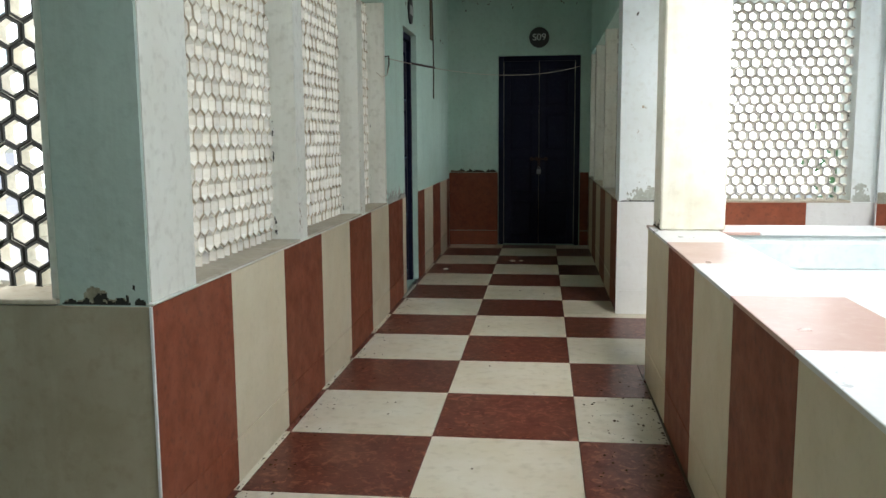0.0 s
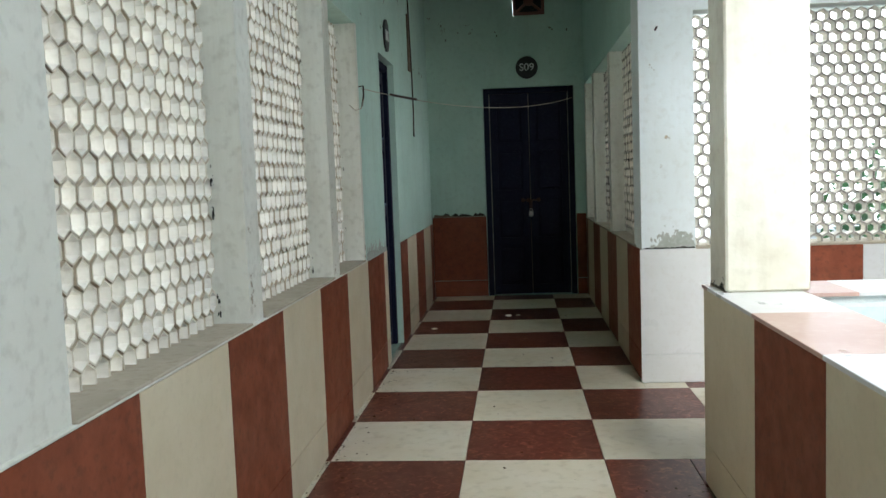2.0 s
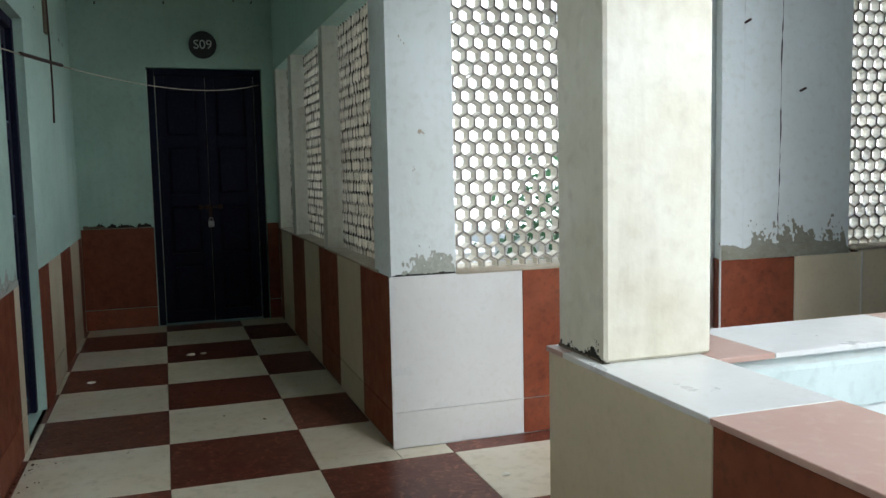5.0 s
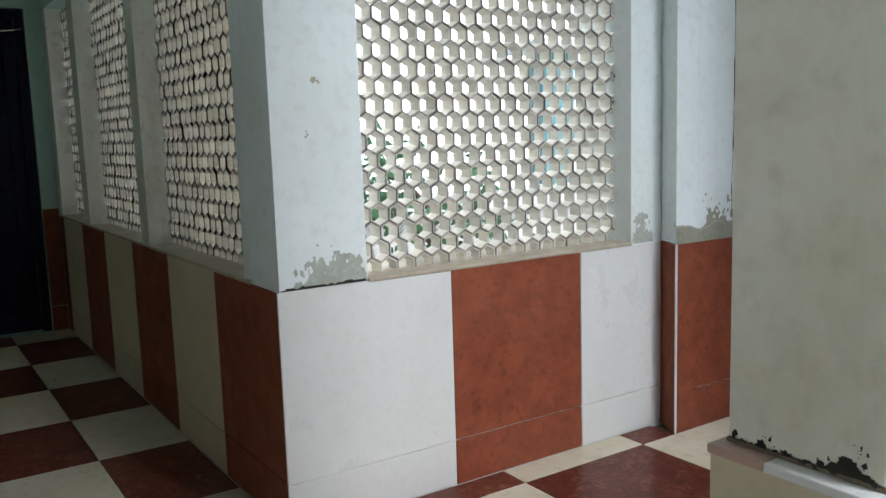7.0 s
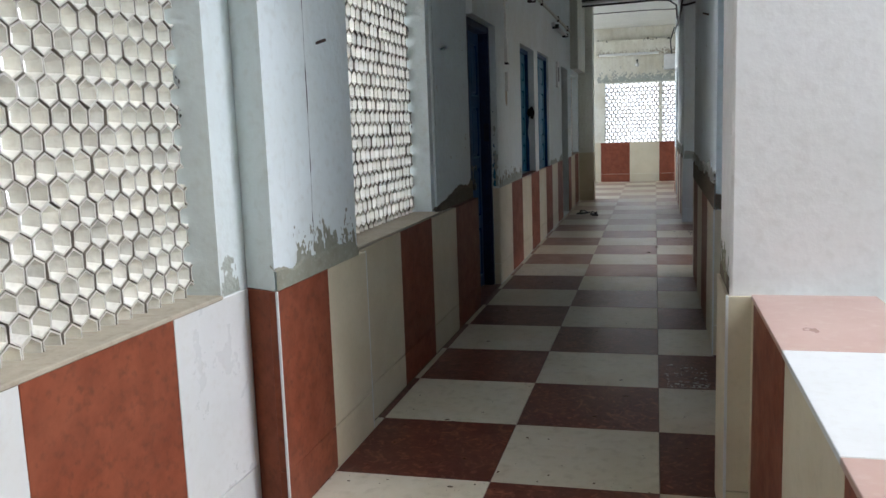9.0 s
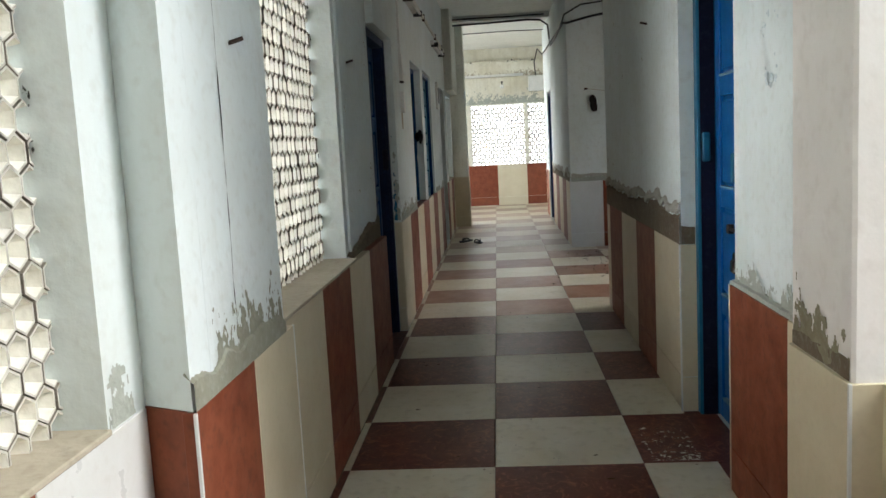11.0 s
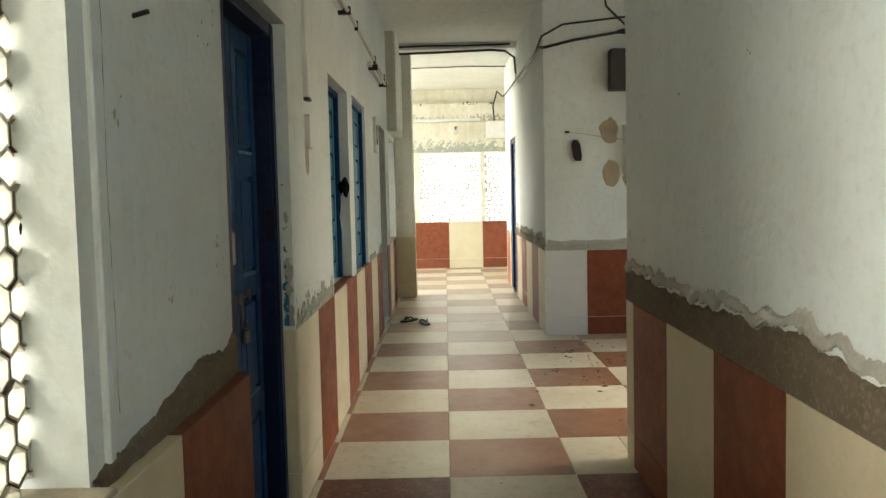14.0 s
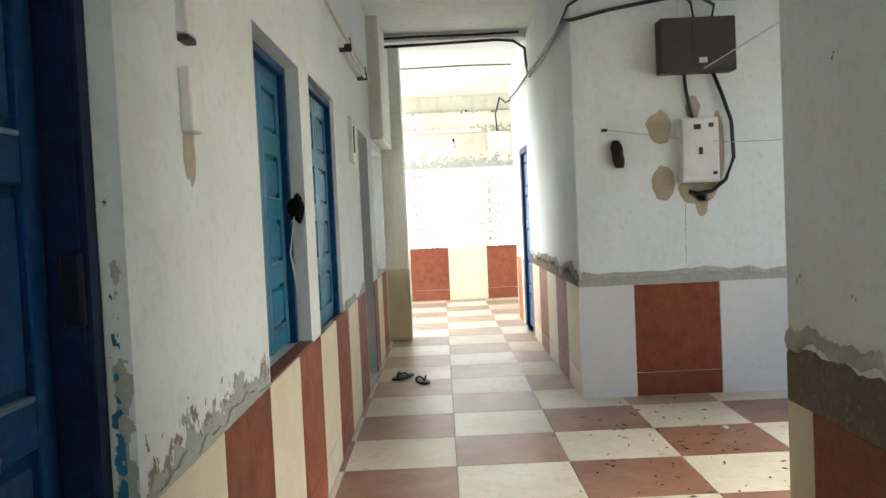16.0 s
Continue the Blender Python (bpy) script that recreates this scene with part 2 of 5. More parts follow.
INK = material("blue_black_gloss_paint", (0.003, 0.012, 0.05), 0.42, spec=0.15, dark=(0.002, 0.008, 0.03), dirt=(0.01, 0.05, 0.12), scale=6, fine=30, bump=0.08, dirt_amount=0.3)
IRON = material("dark_rusty_iron", (0.05, 0.035, 0.03), 0.5, metal=0.7, dark=(0.09, 0.04, 0.02), scale=30, fine=120, bump=0.1)
STEEL = material("worn_steel", (0.55, 0.54, 0.52), 0.35, metal=1.0, scale=30, fine=120, bump=0.05)
DULL = material("dull_dark_steel", (0.22, 0.21, 0.20), 0.42, metal=1.0, dark=(0.09, 0.07, 0.06), scale=30, fine=120, bump=0.06, amount=0.8)
BLACK = material("black_plastic", (0.012, 0.012, 0.013), 0.45, dirt=(0.04, 0.038, 0.035), scale=20, fine=90, bump=0.03)
WHITE = material("white_enamel", (0.72, 0.73, 0.70), 0.4, dirt=(0.4, 0.37, 0.3), scale=8, fine=50, bump=0.02, dirt_amount=0.2)
EARTH = material("pale_concrete_ground", (0.42, 0.40, 0.36), 0.95, scale=0.5, fine=8)


# ---- building helpers ----
CACHE = {}


def box_into(bm, lo, hi, bevel=0.0):
    r = bmesh.ops.create_cube(bm, size=1.0)
    c, s = [(a + b) / 2 for a, b in zip(lo, hi)], [abs(b - a) for a, b in zip(lo, hi)]
    for v in r["verts"]:
        v.co = Vector((c[0] + v.co.x * s[0], c[1] + v.co.y * s[1], c[2] + v.co.z * s[2]))
    if bevel:
        edges = list({e for v in r["verts"] for e in v.link_edges})
        bmesh.ops.bevel(bm, geom=edges, offset=min(bevel, min(s) * 0.45), segments=1, affect="EDGES")


def P(kind, p, a, d, z):
    """A wall's own numbers: a along it, d into it from its room face p, z up; for a floor, "F", z runs along y."""
    return {"N": (a, p + d, z), "S": (a, p - d, z), "W": (p - d, a, z), "E": (p + d, a, z), "F": (a, z, p - d)}[kind]


def wbox(bm, kind, p, a0, a1, d0, d1, z0, z1, bevel=0.0):
    u, v = P(kind, p, a0, d0, z0), P(kind, p, a1, d1, z1)
    box_into(bm, [min(q) for q in zip(u, v)], [max(q) for q in zip(u, v)], bevel)


def finish(name, bm, mat, smooth=False):
    bmesh.ops.recalc_face_normals(bm, faces=bm.faces)
    me = bpy.data.meshes.new(name)
    bm.to_mesh(me)
    bm.free()
    me.materials.append(mat)
    if smooth:
        for f in me.polygons:
            f.use_smooth = True
    return me


def solid(name, bm, mat, label="", category="", kind="", group="", smooth=False):
    """A one-mesh thing."""
    return tagged(new(name, finish(name, bm, mat, smooth)), label, category, group, kind)


def thing(name, at, label, category, group="", kind=""):
    """An Empty at the thing's base, for its parts."""
    ob = new(name)
    ob.location, ob.empty_display_size = at, 0.05
    return tagged(ob, label, category, group, kind)


def part(name, bm, mat, parent, label="", smooth=False):
    ob = new(name, finish(name, bm, mat, smooth))
    ob.parent = parent
    top = parent
    while top.parent:
        top = top.parent
    if parent is top:
        ob.matrix_parent_inverse = Matrix.Translation(-Vector(top.location))
    if label:
        ob["label"] = label
    return ob


def piece(name, lo, hi, mat, parent, bevel=0.0015):
    """One tile or block as an object of its own; alike ones share a mesh."""
    c, s = [(a + b) / 2 for a, b in zip(lo, hi)], [round(b - a, 4) for a, b in zip(lo, hi)]
    key = (*s, mat.name)
    if key not in CACHE:
        bm = bmesh.new()
        box_into(bm, [-q / 2 for q in s], [q / 2 for q in s], bevel)
        CACHE[key] = finish(name, bm, mat)
    ob = new(name, CACHE[key])
    ob.location, ob.parent = c, parent
    return ob


def tube_into(bm, pts, r, n=6):
    """A round cable or pipe along points."""
    rings = []
    for i, q in enumerate(pts):
        q = Vector(q)
        a = Vector(pts[max(i - 1, 0)])
        b = Vector(pts[min(i + 1, len(pts) - 1)])
        t = (b - a).normalized()
        side = t.cross(Vector((0, 0, 1)) if abs(t.z) < 0.9 else Vector((1, 0, 0))).normalized()
        up = side.cross(t)
        rings.append([bm.verts.new(q + r * (math.cos(k * 2 * math.pi / n) * side + math.sin(k * 2 * math.pi / n) * up)) for k in range(n)])
    for u, v in zip(rings, rings[1:]):
        for k in range(n):
            bm.faces.new((u[k], u[(k + 1) % n], v[(k + 1) % n], v[k]))
    bm.faces.new(rings[0][::-1])
    bm.faces.new(rings[-1])


def disc_into(bm, kind, p, a, z, r, d0, d1, n=28):
    ring = [[bm.verts.new(P(kind, p, a + r * math.cos(k * 2 * math.pi / n), d, z + r * math.sin(k * 2 * math.pi / n))) for k in range(n)] for d in (d0, d1)]
    for k in range(n):
        bm.faces.new((ring[0][k], ring[0][(k + 1) % n], ring[1][(k + 1) % n], ring[1][k]))
    bm.faces.new(ring[0])
    bm.faces.new(ring[1])


# ---- structure ----
H, DADO, CUT = 3.18, 0.78, 0.167


def wall(name, kind, p, a0, a1, mat, thick=0.2, openings=(), z0=0.0, z1=H, label="", set_back=0.006):
    """A wall with its openings (a0, a1, z0, z1) cut through."""
    bm = bmesh.new()
    z0 = z0 or -0.013
    cuts = sorted({a0, a1, *(q for o in openings for q in o[:2])})
    for u, v in zip(cuts, cuts[1:]):
        holes = sorted((o[2], o[3]) for o in openings if o[0] <= u + 1e-6 and o[1] >= v - 1e-6)
        z = z0
        for h0, h1 in [*holes, (z1, z1)]:
            if h0 > z + 1e-4:
                wbox(bm, kind, p, u, v, set_back, thick, z, h0)
            z = max(z, h1)
    bmesh.ops.remove_doubles(bm, verts=bm.verts, dist=1e-5)
    return solid(name, bm, mat, label or "limewashed plaster wall above a glazed tile dado", "wall", "structure")


def dado(parent, kind, p, a0, a1, phase, first_red, top=DADO, gaps=(), light=T_CREAM, red=T_RED, cut=CUT, deep=0.03, bottom=0.0):
    """Upright striped wall tiles, 0.6 wide, with a short cut piece under each."""
    k = math.floor((a0 - phase) / 0.6)
    while phase + 0.6 * k < a1 - 1e-4:
        u, v = max(a0, phase + 0.6 * k), min(a1, phase + 0.6 * (k + 1))
        mat = red if (k % 2 == 0) == first_red else light
        spans = [(u, v)]
        for g0, g1 in gaps:
            spans = [s for q0, q1 in spans for s in ((q0, min(q1, g0)), (max(q0, g1), q1)) if s[1] - s[0] > 0.005]
        for q0, q1 in spans:
            for z0, z1 in ((bottom, cut), (cut, top)):
                lo, hi = P(kind, p, q0 + 0.0015, -0.0, z0 + 0.002), P(kind, p, q1 - 0.0015, deep, z1 - 0.002)
                piece("tile", [min(q) for q in zip(lo, hi)], [max(q) for q in zip(lo, hi)], mat, parent)
        k += 1


def ragged_edge(a0, a1, h, rough, seed, step=0.012, rise=0.0):
    """Heights of a ragged plaster edge along a wall."""
    rng = random.Random(seed)
    n, drip, edge = max(2, int((a1 - a0) / step)), 0.0, []
    for i in range(n + 1):
        a = a0 + (a1 - a0) * i / n
        drip = drip * 0.85 + rng.uniform(-1, 1) * rough * 0.12
        edge.append((a, max(0.008, h + rise * i / n + 1.7 * rough * noise.noise((a * 2.3, seed, 0)) + 0.9 * rough * noise.noise((a * 9.0, seed, 5)) + drip)))
    return edge


def ragged_band(name, kind, p, a0, a1, z0, h, mat, proud=0.003, rough=0.04, seed=0, label="", rise=0.0):
    """Bare cement left between the tiles and the limewash, with a ragged top edge."""
    bm = bmesh.new()
    rows = []
    for a, t in ragged_edge(a0, a1, h, rough, seed, rise=rise):
        out = proud * (0.7 + 0.5 * noise.noise((a * 9, seed, 3)))
        rows.append([bm.verts.new(P(kind, p, a, 0.02, z0)), bm.verts.new(P(kind, p, a, -out, z0)), bm.verts.new(P(kind, p, a, -out * 0.9, z0 + t * 0.75)), bm.verts.new(P(kind, p, a, 0.02, z0 + t))])
    for u, v in zip(rows, rows[1:]):
        for k in range(3):
            bm.faces.new((u[k], u[k + 1], v[k + 1], v[k]))
    return solid(name, bm, mat, label or "rough grey cement band along the top of the tiles", "cement band", "structure")


def lime_lip(kind, p, a0, a1, z0, h, mat, rough, seed):
    """The broken lip of lime plaster that overhangs a cement band in flakes."""
    bm = bmesh.new()
    rows = []
    for a, t in ragged_edge(a0, a1, h, rough, seed, 0.006):
        lump = max(0.0, noise.noise((a * 7, seed, 8)) + 0.45) * (0.6 + 0.8 * abs(noise.noise((a * 31, seed, 9))))
        low = 0.012 + 0.03 * lump + 0.012 * noise.noise((a * 45, seed, 2))
        prof = ((0.012, t - low * 0.5), (-0.002 - 0.012 * lump, t - low * 0.6), (-0.004 - 0.014 * lump, t - low * 0.1), (-0.002 - 0.006 * lump, t + 0.012 + 0.02 * lump), (0.012, t + 0.02 + 0.035 * lump))
        rows.append([bm.verts.new(P(kind, p, a, d, z0 + max(0.004, z))) for d, z in prof])
    for u, v in zip(rows, rows[1:]):
        for k in range(4):
            bm.faces.new((u[k], u[k + 1], v[k + 1], v[k]))
    solid("lime_crust", bm, mat, "broken lip of pale lime plaster over the cement band", "cement band", "structure")


def hex_cell(kind, r, depth, dark=False, tone=None, throat=0.7):
    """One hexagonal tube block: a thin front ring that slopes to a narrower throat."""
    # dark: the recess screen, shade painted into its rims
    body, rim, groove = tone or ((JAALI, SHADE_RIM, SHADE_RIM) if dark else (JAALI, RIM, GROOVE))
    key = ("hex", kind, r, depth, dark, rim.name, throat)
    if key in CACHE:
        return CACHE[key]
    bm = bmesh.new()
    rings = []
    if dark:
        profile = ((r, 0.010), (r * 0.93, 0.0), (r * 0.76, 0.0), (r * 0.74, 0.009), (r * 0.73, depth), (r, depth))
    else:
        profile = ((r, 0.012), (r * 0.955, 0.0), (r * 0.82, 0.0), (r * 0.78, 0.010), (r * throat, depth), (r, depth))
    for rad, d in profile:
        rings.append([bm.verts.new(P(kind, 0, rad * math.sin(k * math.pi / 3), d, rad * math.cos(k * math.pi / 3))) for k in range(6)])
    for u, v in zip(rings, rings[1:]):
        for k in range(6):
            bm.faces.new((u[k], u[(k + 1) % 6], v[(k + 1) % 6], v[k]))
    CACHE[key] = finish("block", bm, body)
    CACHE[key].materials.append(rim)
    CACHE[key].materials.append(groove)
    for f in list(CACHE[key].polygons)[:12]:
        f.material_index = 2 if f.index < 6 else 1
    return CACHE[key]


def jaali(kind, p, a0, a1, z0, z1, d=0.10, width=0.07, depth=0.044, single=True, limit=300, prefer=None, dark=False, tone=None, throat=0.7):
    """A pierced screen of hexagonal cement blocks in a window opening."""
    mid = P(kind, p, (a0 + a1) / 2, d, z0)
    scr = thing("lattice_screen", mid, "cement lattice screen of hexagonal holes in the window, rims coloured dark for shade" if dark else "grimy cement lattice screen of small hexagonal holes, greyed for shade" if tone and tone[0] is SHADED_GRIME else "white cement lattice screen of small hexagonal holes in the window", "lattice screen", "hexagon window screens")
    r, row = width / math.sqrt(3), width * 0.866
    rng = random.Random(int(a0 * 100))
    cells = []
    n = int(round((z1 - z0) / row))
    for j in range(n + 1):
        z = z0 + row * (j + 0.3)
        if z > z1 + 0.01:
            break
        a = a0 + (width / 2 if j % 2 else 0)
        while a < a1 + 0.02:
            cells.append((a, z))
            a += width
    if prefer is not None:
        cells.sort(key=lambda c: abs(c[0] - prefer) + 0.3 * abs(c[1] - 1.3))
    me = hex_cell(kind, r, depth, dark, tone, throat)
    lift = {round(z, 4): (rng.uniform(-0.004, 0.004), rng.uniform(-0.004, 0.004)) for _, z in sorted(cells, key=lambda c: c[1])}
    many = cells[limit:] if single else cells
    for a, z in (cells[:limit] if single else []):
        ob = new("block", me)
        ob.parent = scr
        da, dd = lift[round(z, 4)]
        ob.location = Vector(P(kind, p, a + da, d + dd + rng.uniform(-0.003, 0.003), z + rng.uniform(-0.001, 0.001))) - Vector(mid)
        ob.rotation_euler = [rng.uniform(-0.05, 0.05) for _ in range(3)]
    if many:
        src = bmesh.new()
        src.from_mesh(me)
        vs, fs = [v.co.copy() for v in src.verts], [[v.index for v in f.verts] for f in src.faces]
        src.free()
        verts, faces = [], []
        for a, z in many:
            da, dd = lift[round(z, 4)]
            o, k = Vector(P(kind, p, a + da, d + dd + rng.uniform(-0.003, 0.003), z + rng.uniform(-0.001, 0.001))) - Vector(mid), len(verts)
            verts += [o + v for v in vs]
            faces += [[k + i for i in f] for f in fs]
        rest = bpy.data.meshes.new("blocks")
        rest.from_pydata(verts, [], faces)
        for m in me.materials:
            rest.materials.append(m)
        rest.polygons.foreach_set("material_index", [2 if i % 30 < 6 else 1 if i % 30 < 12 else 0 for i in range(len(faces))])
        ob = new("block_field", rest)
        ob.parent = scr
        ob["kind"] = "stuff"
    return scr


# corridor 1: west wall
L = [(1.57, 2.69), (2.83, 3.96), (4.1, 4.78)]
WT = 2.12
xL = -0.62
w = wall("wall_west_windows", "W", xL, 1.27, 4.83, FIN, 0.3, [(a, b, DADO - 0.015, WT) for a, b in L], z1=WT, label="grubby white window piers above a striped tile dado")
dado(w, "W", xL, 1.255, 4.83, 1.255, True, 0.765)
wall("wall_west_lintel", "W", xL, 1.25, 4.83, MINT, 0.3, z0=WT, label="mint limewashed lintel wall over the windows")
w = wall("wall_west", "W", xL, 4.83, 8.9, MINT, 0.3, [(5.60, 6.28, 0, 2.08)])
dado(w, "W", xL, 4.83, 8.69, 1.255, True, 0.765, [(5.60, 6.28)])
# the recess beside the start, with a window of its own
# recess shade is in the colours of this plaster and its tiles
w = wall("wall_recess_north", "N", 1.25, -2.4, -0.63, MINT_SHADE, 0.3, [(-2.05, -0.89, DADO - 0.015, WT)])
dado(w, "N", 1.25, -2.4, -0.624, -1.22, True, 0.765, red=T_GRIMY_SHADE, light=T_GRIMY_SHADE)
w = wall("wall_recess_west", "W", -2.4, -3.0, 1.25, MINT, 0.3)
w = wall("wall_recess_south", "S", -3.0, -2.7, 2.9, MINT, 0.3)
# corridor 1: end wall with the numbered door
w = wall("wall_north", "N", 8.69, -0.9, 1.3, MINT, 0.25, [(-0.06, 0.86, 0, 2.13), (0.27, 0.59, 2.84, 3.13)])
dado(w, "N", 8.69, -0.62, 0.96, -0.66, True, 0.83, [(-0.06, 0.86)])
# corridor 1: east wall
R = [(5.16, 6.42), (6.55, 7.70), (7.86, 8.58)]
w = wall("wall_east", "E", 0.96, 5.23, 8.7, FIN, 0.3, [(max(a, 5.23), b, DADO - 0.015, WT) for a, b in R], z1=WT, label="grubby white window piers above a striped tile dado")
wall("wall_east_lintel", "E", 0.96, 5.23, 8.7, MINT, 0.3, z0=WT, label="mint limewashed lintel wall over the windows")
dado(w, "E", 0.96, 4.93, 8.69, 4.93, True, 0.78)
# the corner pillar and the wall of the wide window
w = wall("wall_corner", "N", 4.93, 0.966, 2.66, PALE, 0.3, [(1.27, 2.475, DADO - 0.015, WT)])
dado(w, "N", 4.93, 1.595, 2.645, 1.595, True, 0.78, light=T_WHITE)
for z0, z1 in ((0.0, CUT), (CUT, 0.78)):
    piece("tile", (0.961, 4.93, z0 + 0.001), (1.594, 4.96, z1 - 0.001), T_WHITE, w)
# corridor 2: north wall
w2 = wall("wall_pilaster", "N", 4.80, 2.72, 3.37, PALE, 0.43)
dado(w2, "N", 4.80, 2.587, 3.456, 2.43, True, 0.78)


def splayed(name, mat, z0, z1, inset):
    """The splayed return of the pilaster."""
    bm = bmesh.new()
    plan = [(2.585 + inset, 4.80 + inset), (2.645 + inset, 4.935), (2.719, 4.935), (2.719, 4.80 + inset)]
    lo, hi = [bm.verts.new((x, y, z0)) for x, y in plan], [bm.verts.new((x, y, z1)) for x, y in plan]
    for k in range(4):
        bm.faces.new((lo[k], lo[(k + 1) % 4], hi[(k + 1) % 4], hi[k]))
    bm.faces.new(lo)
    bm.faces.new(hi)
    return bm


solid("pilaster_return", splayed("r", T_RED, 0.0, 0.779, 0.002), T_RED, "narrow terracotta tile on the splayed pilaster return", "trim", "structure")
solid("pilaster_edge", splayed("r", PALE, 0.781, H, 0.006), PALE, "pale limewashed pilaster edge with a cracked joint", "pilaster", "structure")
yN, XE = 4.83, 14.5
yU = 4.875  # plaster over the ledge of the first stretch
ops = [ (8.05, 8.98, 0.79, 2.03), (9.26, 10.2, 0.75, 2.05), (11.63, 12.45, 0, 2.03), (12.95, 14.1, 0.785, 2.0)]
w = wall("wall_north_window", "N", yU, 3.37, 5.955, PALE, 0.27, [(3.37, 4.86, DADO - 0.015, WT)])
dado(w, "N", yN, 3.457, 5.26, 3.46, False, 0.785, deep=0.048)
for z0, z1 in ((0.0, CUT), (CUT, 0.785)):
    piece("tile", (5.2615, yN, z0 + 0.002), (5.954, yN + 0.048, z1 - 0.002), T_RED, w)
wall("wall_north_over_door", "N", yN, 5.956, 6.80, PALE, 0.3, z0=2.05)
w = wall("wall_north_long", "N", yN, 6.80, XE, PALE, 0.3, ops)
dado(w, "N", yN, 6.81, XE, 6.81, False, 0.785, [(11.63, 12.45)])
dado(w, "E", 6.796, 4.832, 4.885, 4.8, False, 0.785)
dado(w, "W", XE + 0.004, 4.832, 5.13, 4.8, False, 0.785)
# corridor 2: south wall
yS = 3.31
w = wall("wall_south", "S", yS, 2.95, 7.424, PALE, 0.25, [(3.94, 4.83, 0, 2.10)])
dado(w, "S", yS, 5.475, 7.43, 4.875, False, 0.80)
for z0, z1 in ((0.0, CUT), (CUT, 0.80)):
    piece("tile", (4.8315, yS - 0.03, z0 + 0.002), (5.4735, yS, z1 - 0.002), T_CREAM, w)
dado(w, "S", 3.33, 3.06, 3.94, 3.32, True, 0.77, deep=0.04)
dado(w, "E", 4.826, 3.17, 3.31, 3.0, False, 0.80)
w = wall("wall_passage_west", "W", 7.43, 0.0, 3.30, PALE, 0.25)
dado(w, "W", 7.43, 0.0, 3.305, 2.75, False, 0.80)
w = wall("wall_meter", "E", 11.05, 0.0, 3.272, PALE, 0.25)
dado(w, "E", 11.05, 0.0, 3.28, 2.295, True, 0.79, light=T_WHITE)
w = wall("wall_south_far", "S", 3.28, 11.09, 15.9, PALE, 0.25, [(14.2, 15.1, 0, 2.06)])
dado(w, "S", 3.28, 11.06, 15.9, 11.06, False, 0.79, [(14.2, 15.1)])
w = wall("wall_end", "E", 18.35, 1.2, 8.3, CREAMWASH, 0.25, [(3.55, 4.64, 0.83, 2.05), (2.3, 3.47, 0.83, 2.05), (4.9, 7.6, 0.83, 2.3)])
dado(w, "E", 18.35, 1.2, 8.0, 3.535, False, 0.83)
wall("wall_landing_south", "S", 1.2, 15.6, 18.6, CREAMWASH, 0.25)
wall("wall_landing_north", "N", 8.0, 14.2, 18.6, CREAMWASH, 0.25, [(14.7, 18.1, 0.83, 2.7)])
wall("wall_passage_south", "S", 0.0, 7.2, 11.3, PALE, 0.25, [(7.9, 9.9, 0.9, 2.5)])
wall("wall_well_east", "E", 2.69, -3.0, 2.96, PALE, 0.25, label="pale limewashed outer wall of the light well")
# parapets round the light well
w = wall("parapet_west", "E", 0.976, -3.0, 3.33, PALE, 0.28, z1=0.77, label="low parapet wall with striped tiles and a tiled top")
dado(w, "E", 0.968, -0.6, 2.64, 2.64, False, 0.77)
for z0, z1 in ((0.0, CUT), (CUT, 0.77)):
    piece("tile", (0.968, 2.641, z0 + 0.001), (0.998, 3.334, z1 - 0.001), T_CREAM, w)
dado(w, "S", 3.337, 0.97, 1.25, 0.95, False, 0.77)
wp = wall("parapet_north", "S", 3.33, 1.24, 2.69, PALE, 0.28, z1=0.77, label="low parapet wall with striped tiles and a tiled top")
dado(wp, "S", 3.345, 1.25, 2.69, 1.43, False, 0.77)
for k in range(-1, 7):
    y1 = min(2.64 - 0.6 * (k - 1), 3.335)
    piece("cap_tile", (0.960, 2.64 - 0.6 * k + 0.001, 0.771), (1.262, y1 - 0.001, 0.785), (T_WHITE, CAP_GLARE)[k % 2], w)
for k in range(3):
    x0, x1 = max(1.264, 0.83 + 0.6 * k), min(2.69, 1.43 + 0.6 * k)
    piece("cap_tile", (x0 + 0.001, 3.025, 0.771), (x1 - 0.001, 3.352, 0.785), (CAP_GLARE, T_WHITE)[k % 2], wp)
# ceiling and floor
bm = bmesh.new()
box_into(bm, (-2.7, -3.2, H), (1.28, 9.0, H + 0.15))
box_into(bm, (1.28, 3.04, H), (14.2, 5.2, H + 0.15))
box_into(bm, (2.69, -0.2, H), (11.4, 3.04, H + 0.15))
box_into(bm, (11.4, 2.4, H), (14.2, 3.04, H + 0.15))
box_into(bm, (14.2, 1.0, H), (18.7, 8.3, H + 0.15))
solid("ceiling", bm, CEIL, "white limewashed concrete ceiling slab", "ceiling", "structure")
bm = bmesh.new()
box_into(bm, (-2.7, -3.2, -0.25), (1.25, 9.0, -0.014))
box_into(bm, (1.25, 3.04, -0.25), (14.3, 5.13, -0.014))
box_into(bm, (7.2, -0.2, -0.25), (11.3, 3.04, -0.014))
box_into(bm, (14.3, 1.0, -0.25), (18.6, 8.2, -0.014))
floor = solid("floor", bm, GROUT, "chequered floor of cream and dark red tiles", "floor", "structure")
# ground far below and outside
bm = bmesh.new()
bmesh.ops.create_grid(bm, x_segments=2, y_segments=2, size=600)
for v in bm.verts:
    v.co.z = -7.5
solid("ground", bm, EARTH, "pale concrete ground far below the windows", "ground", "structure")

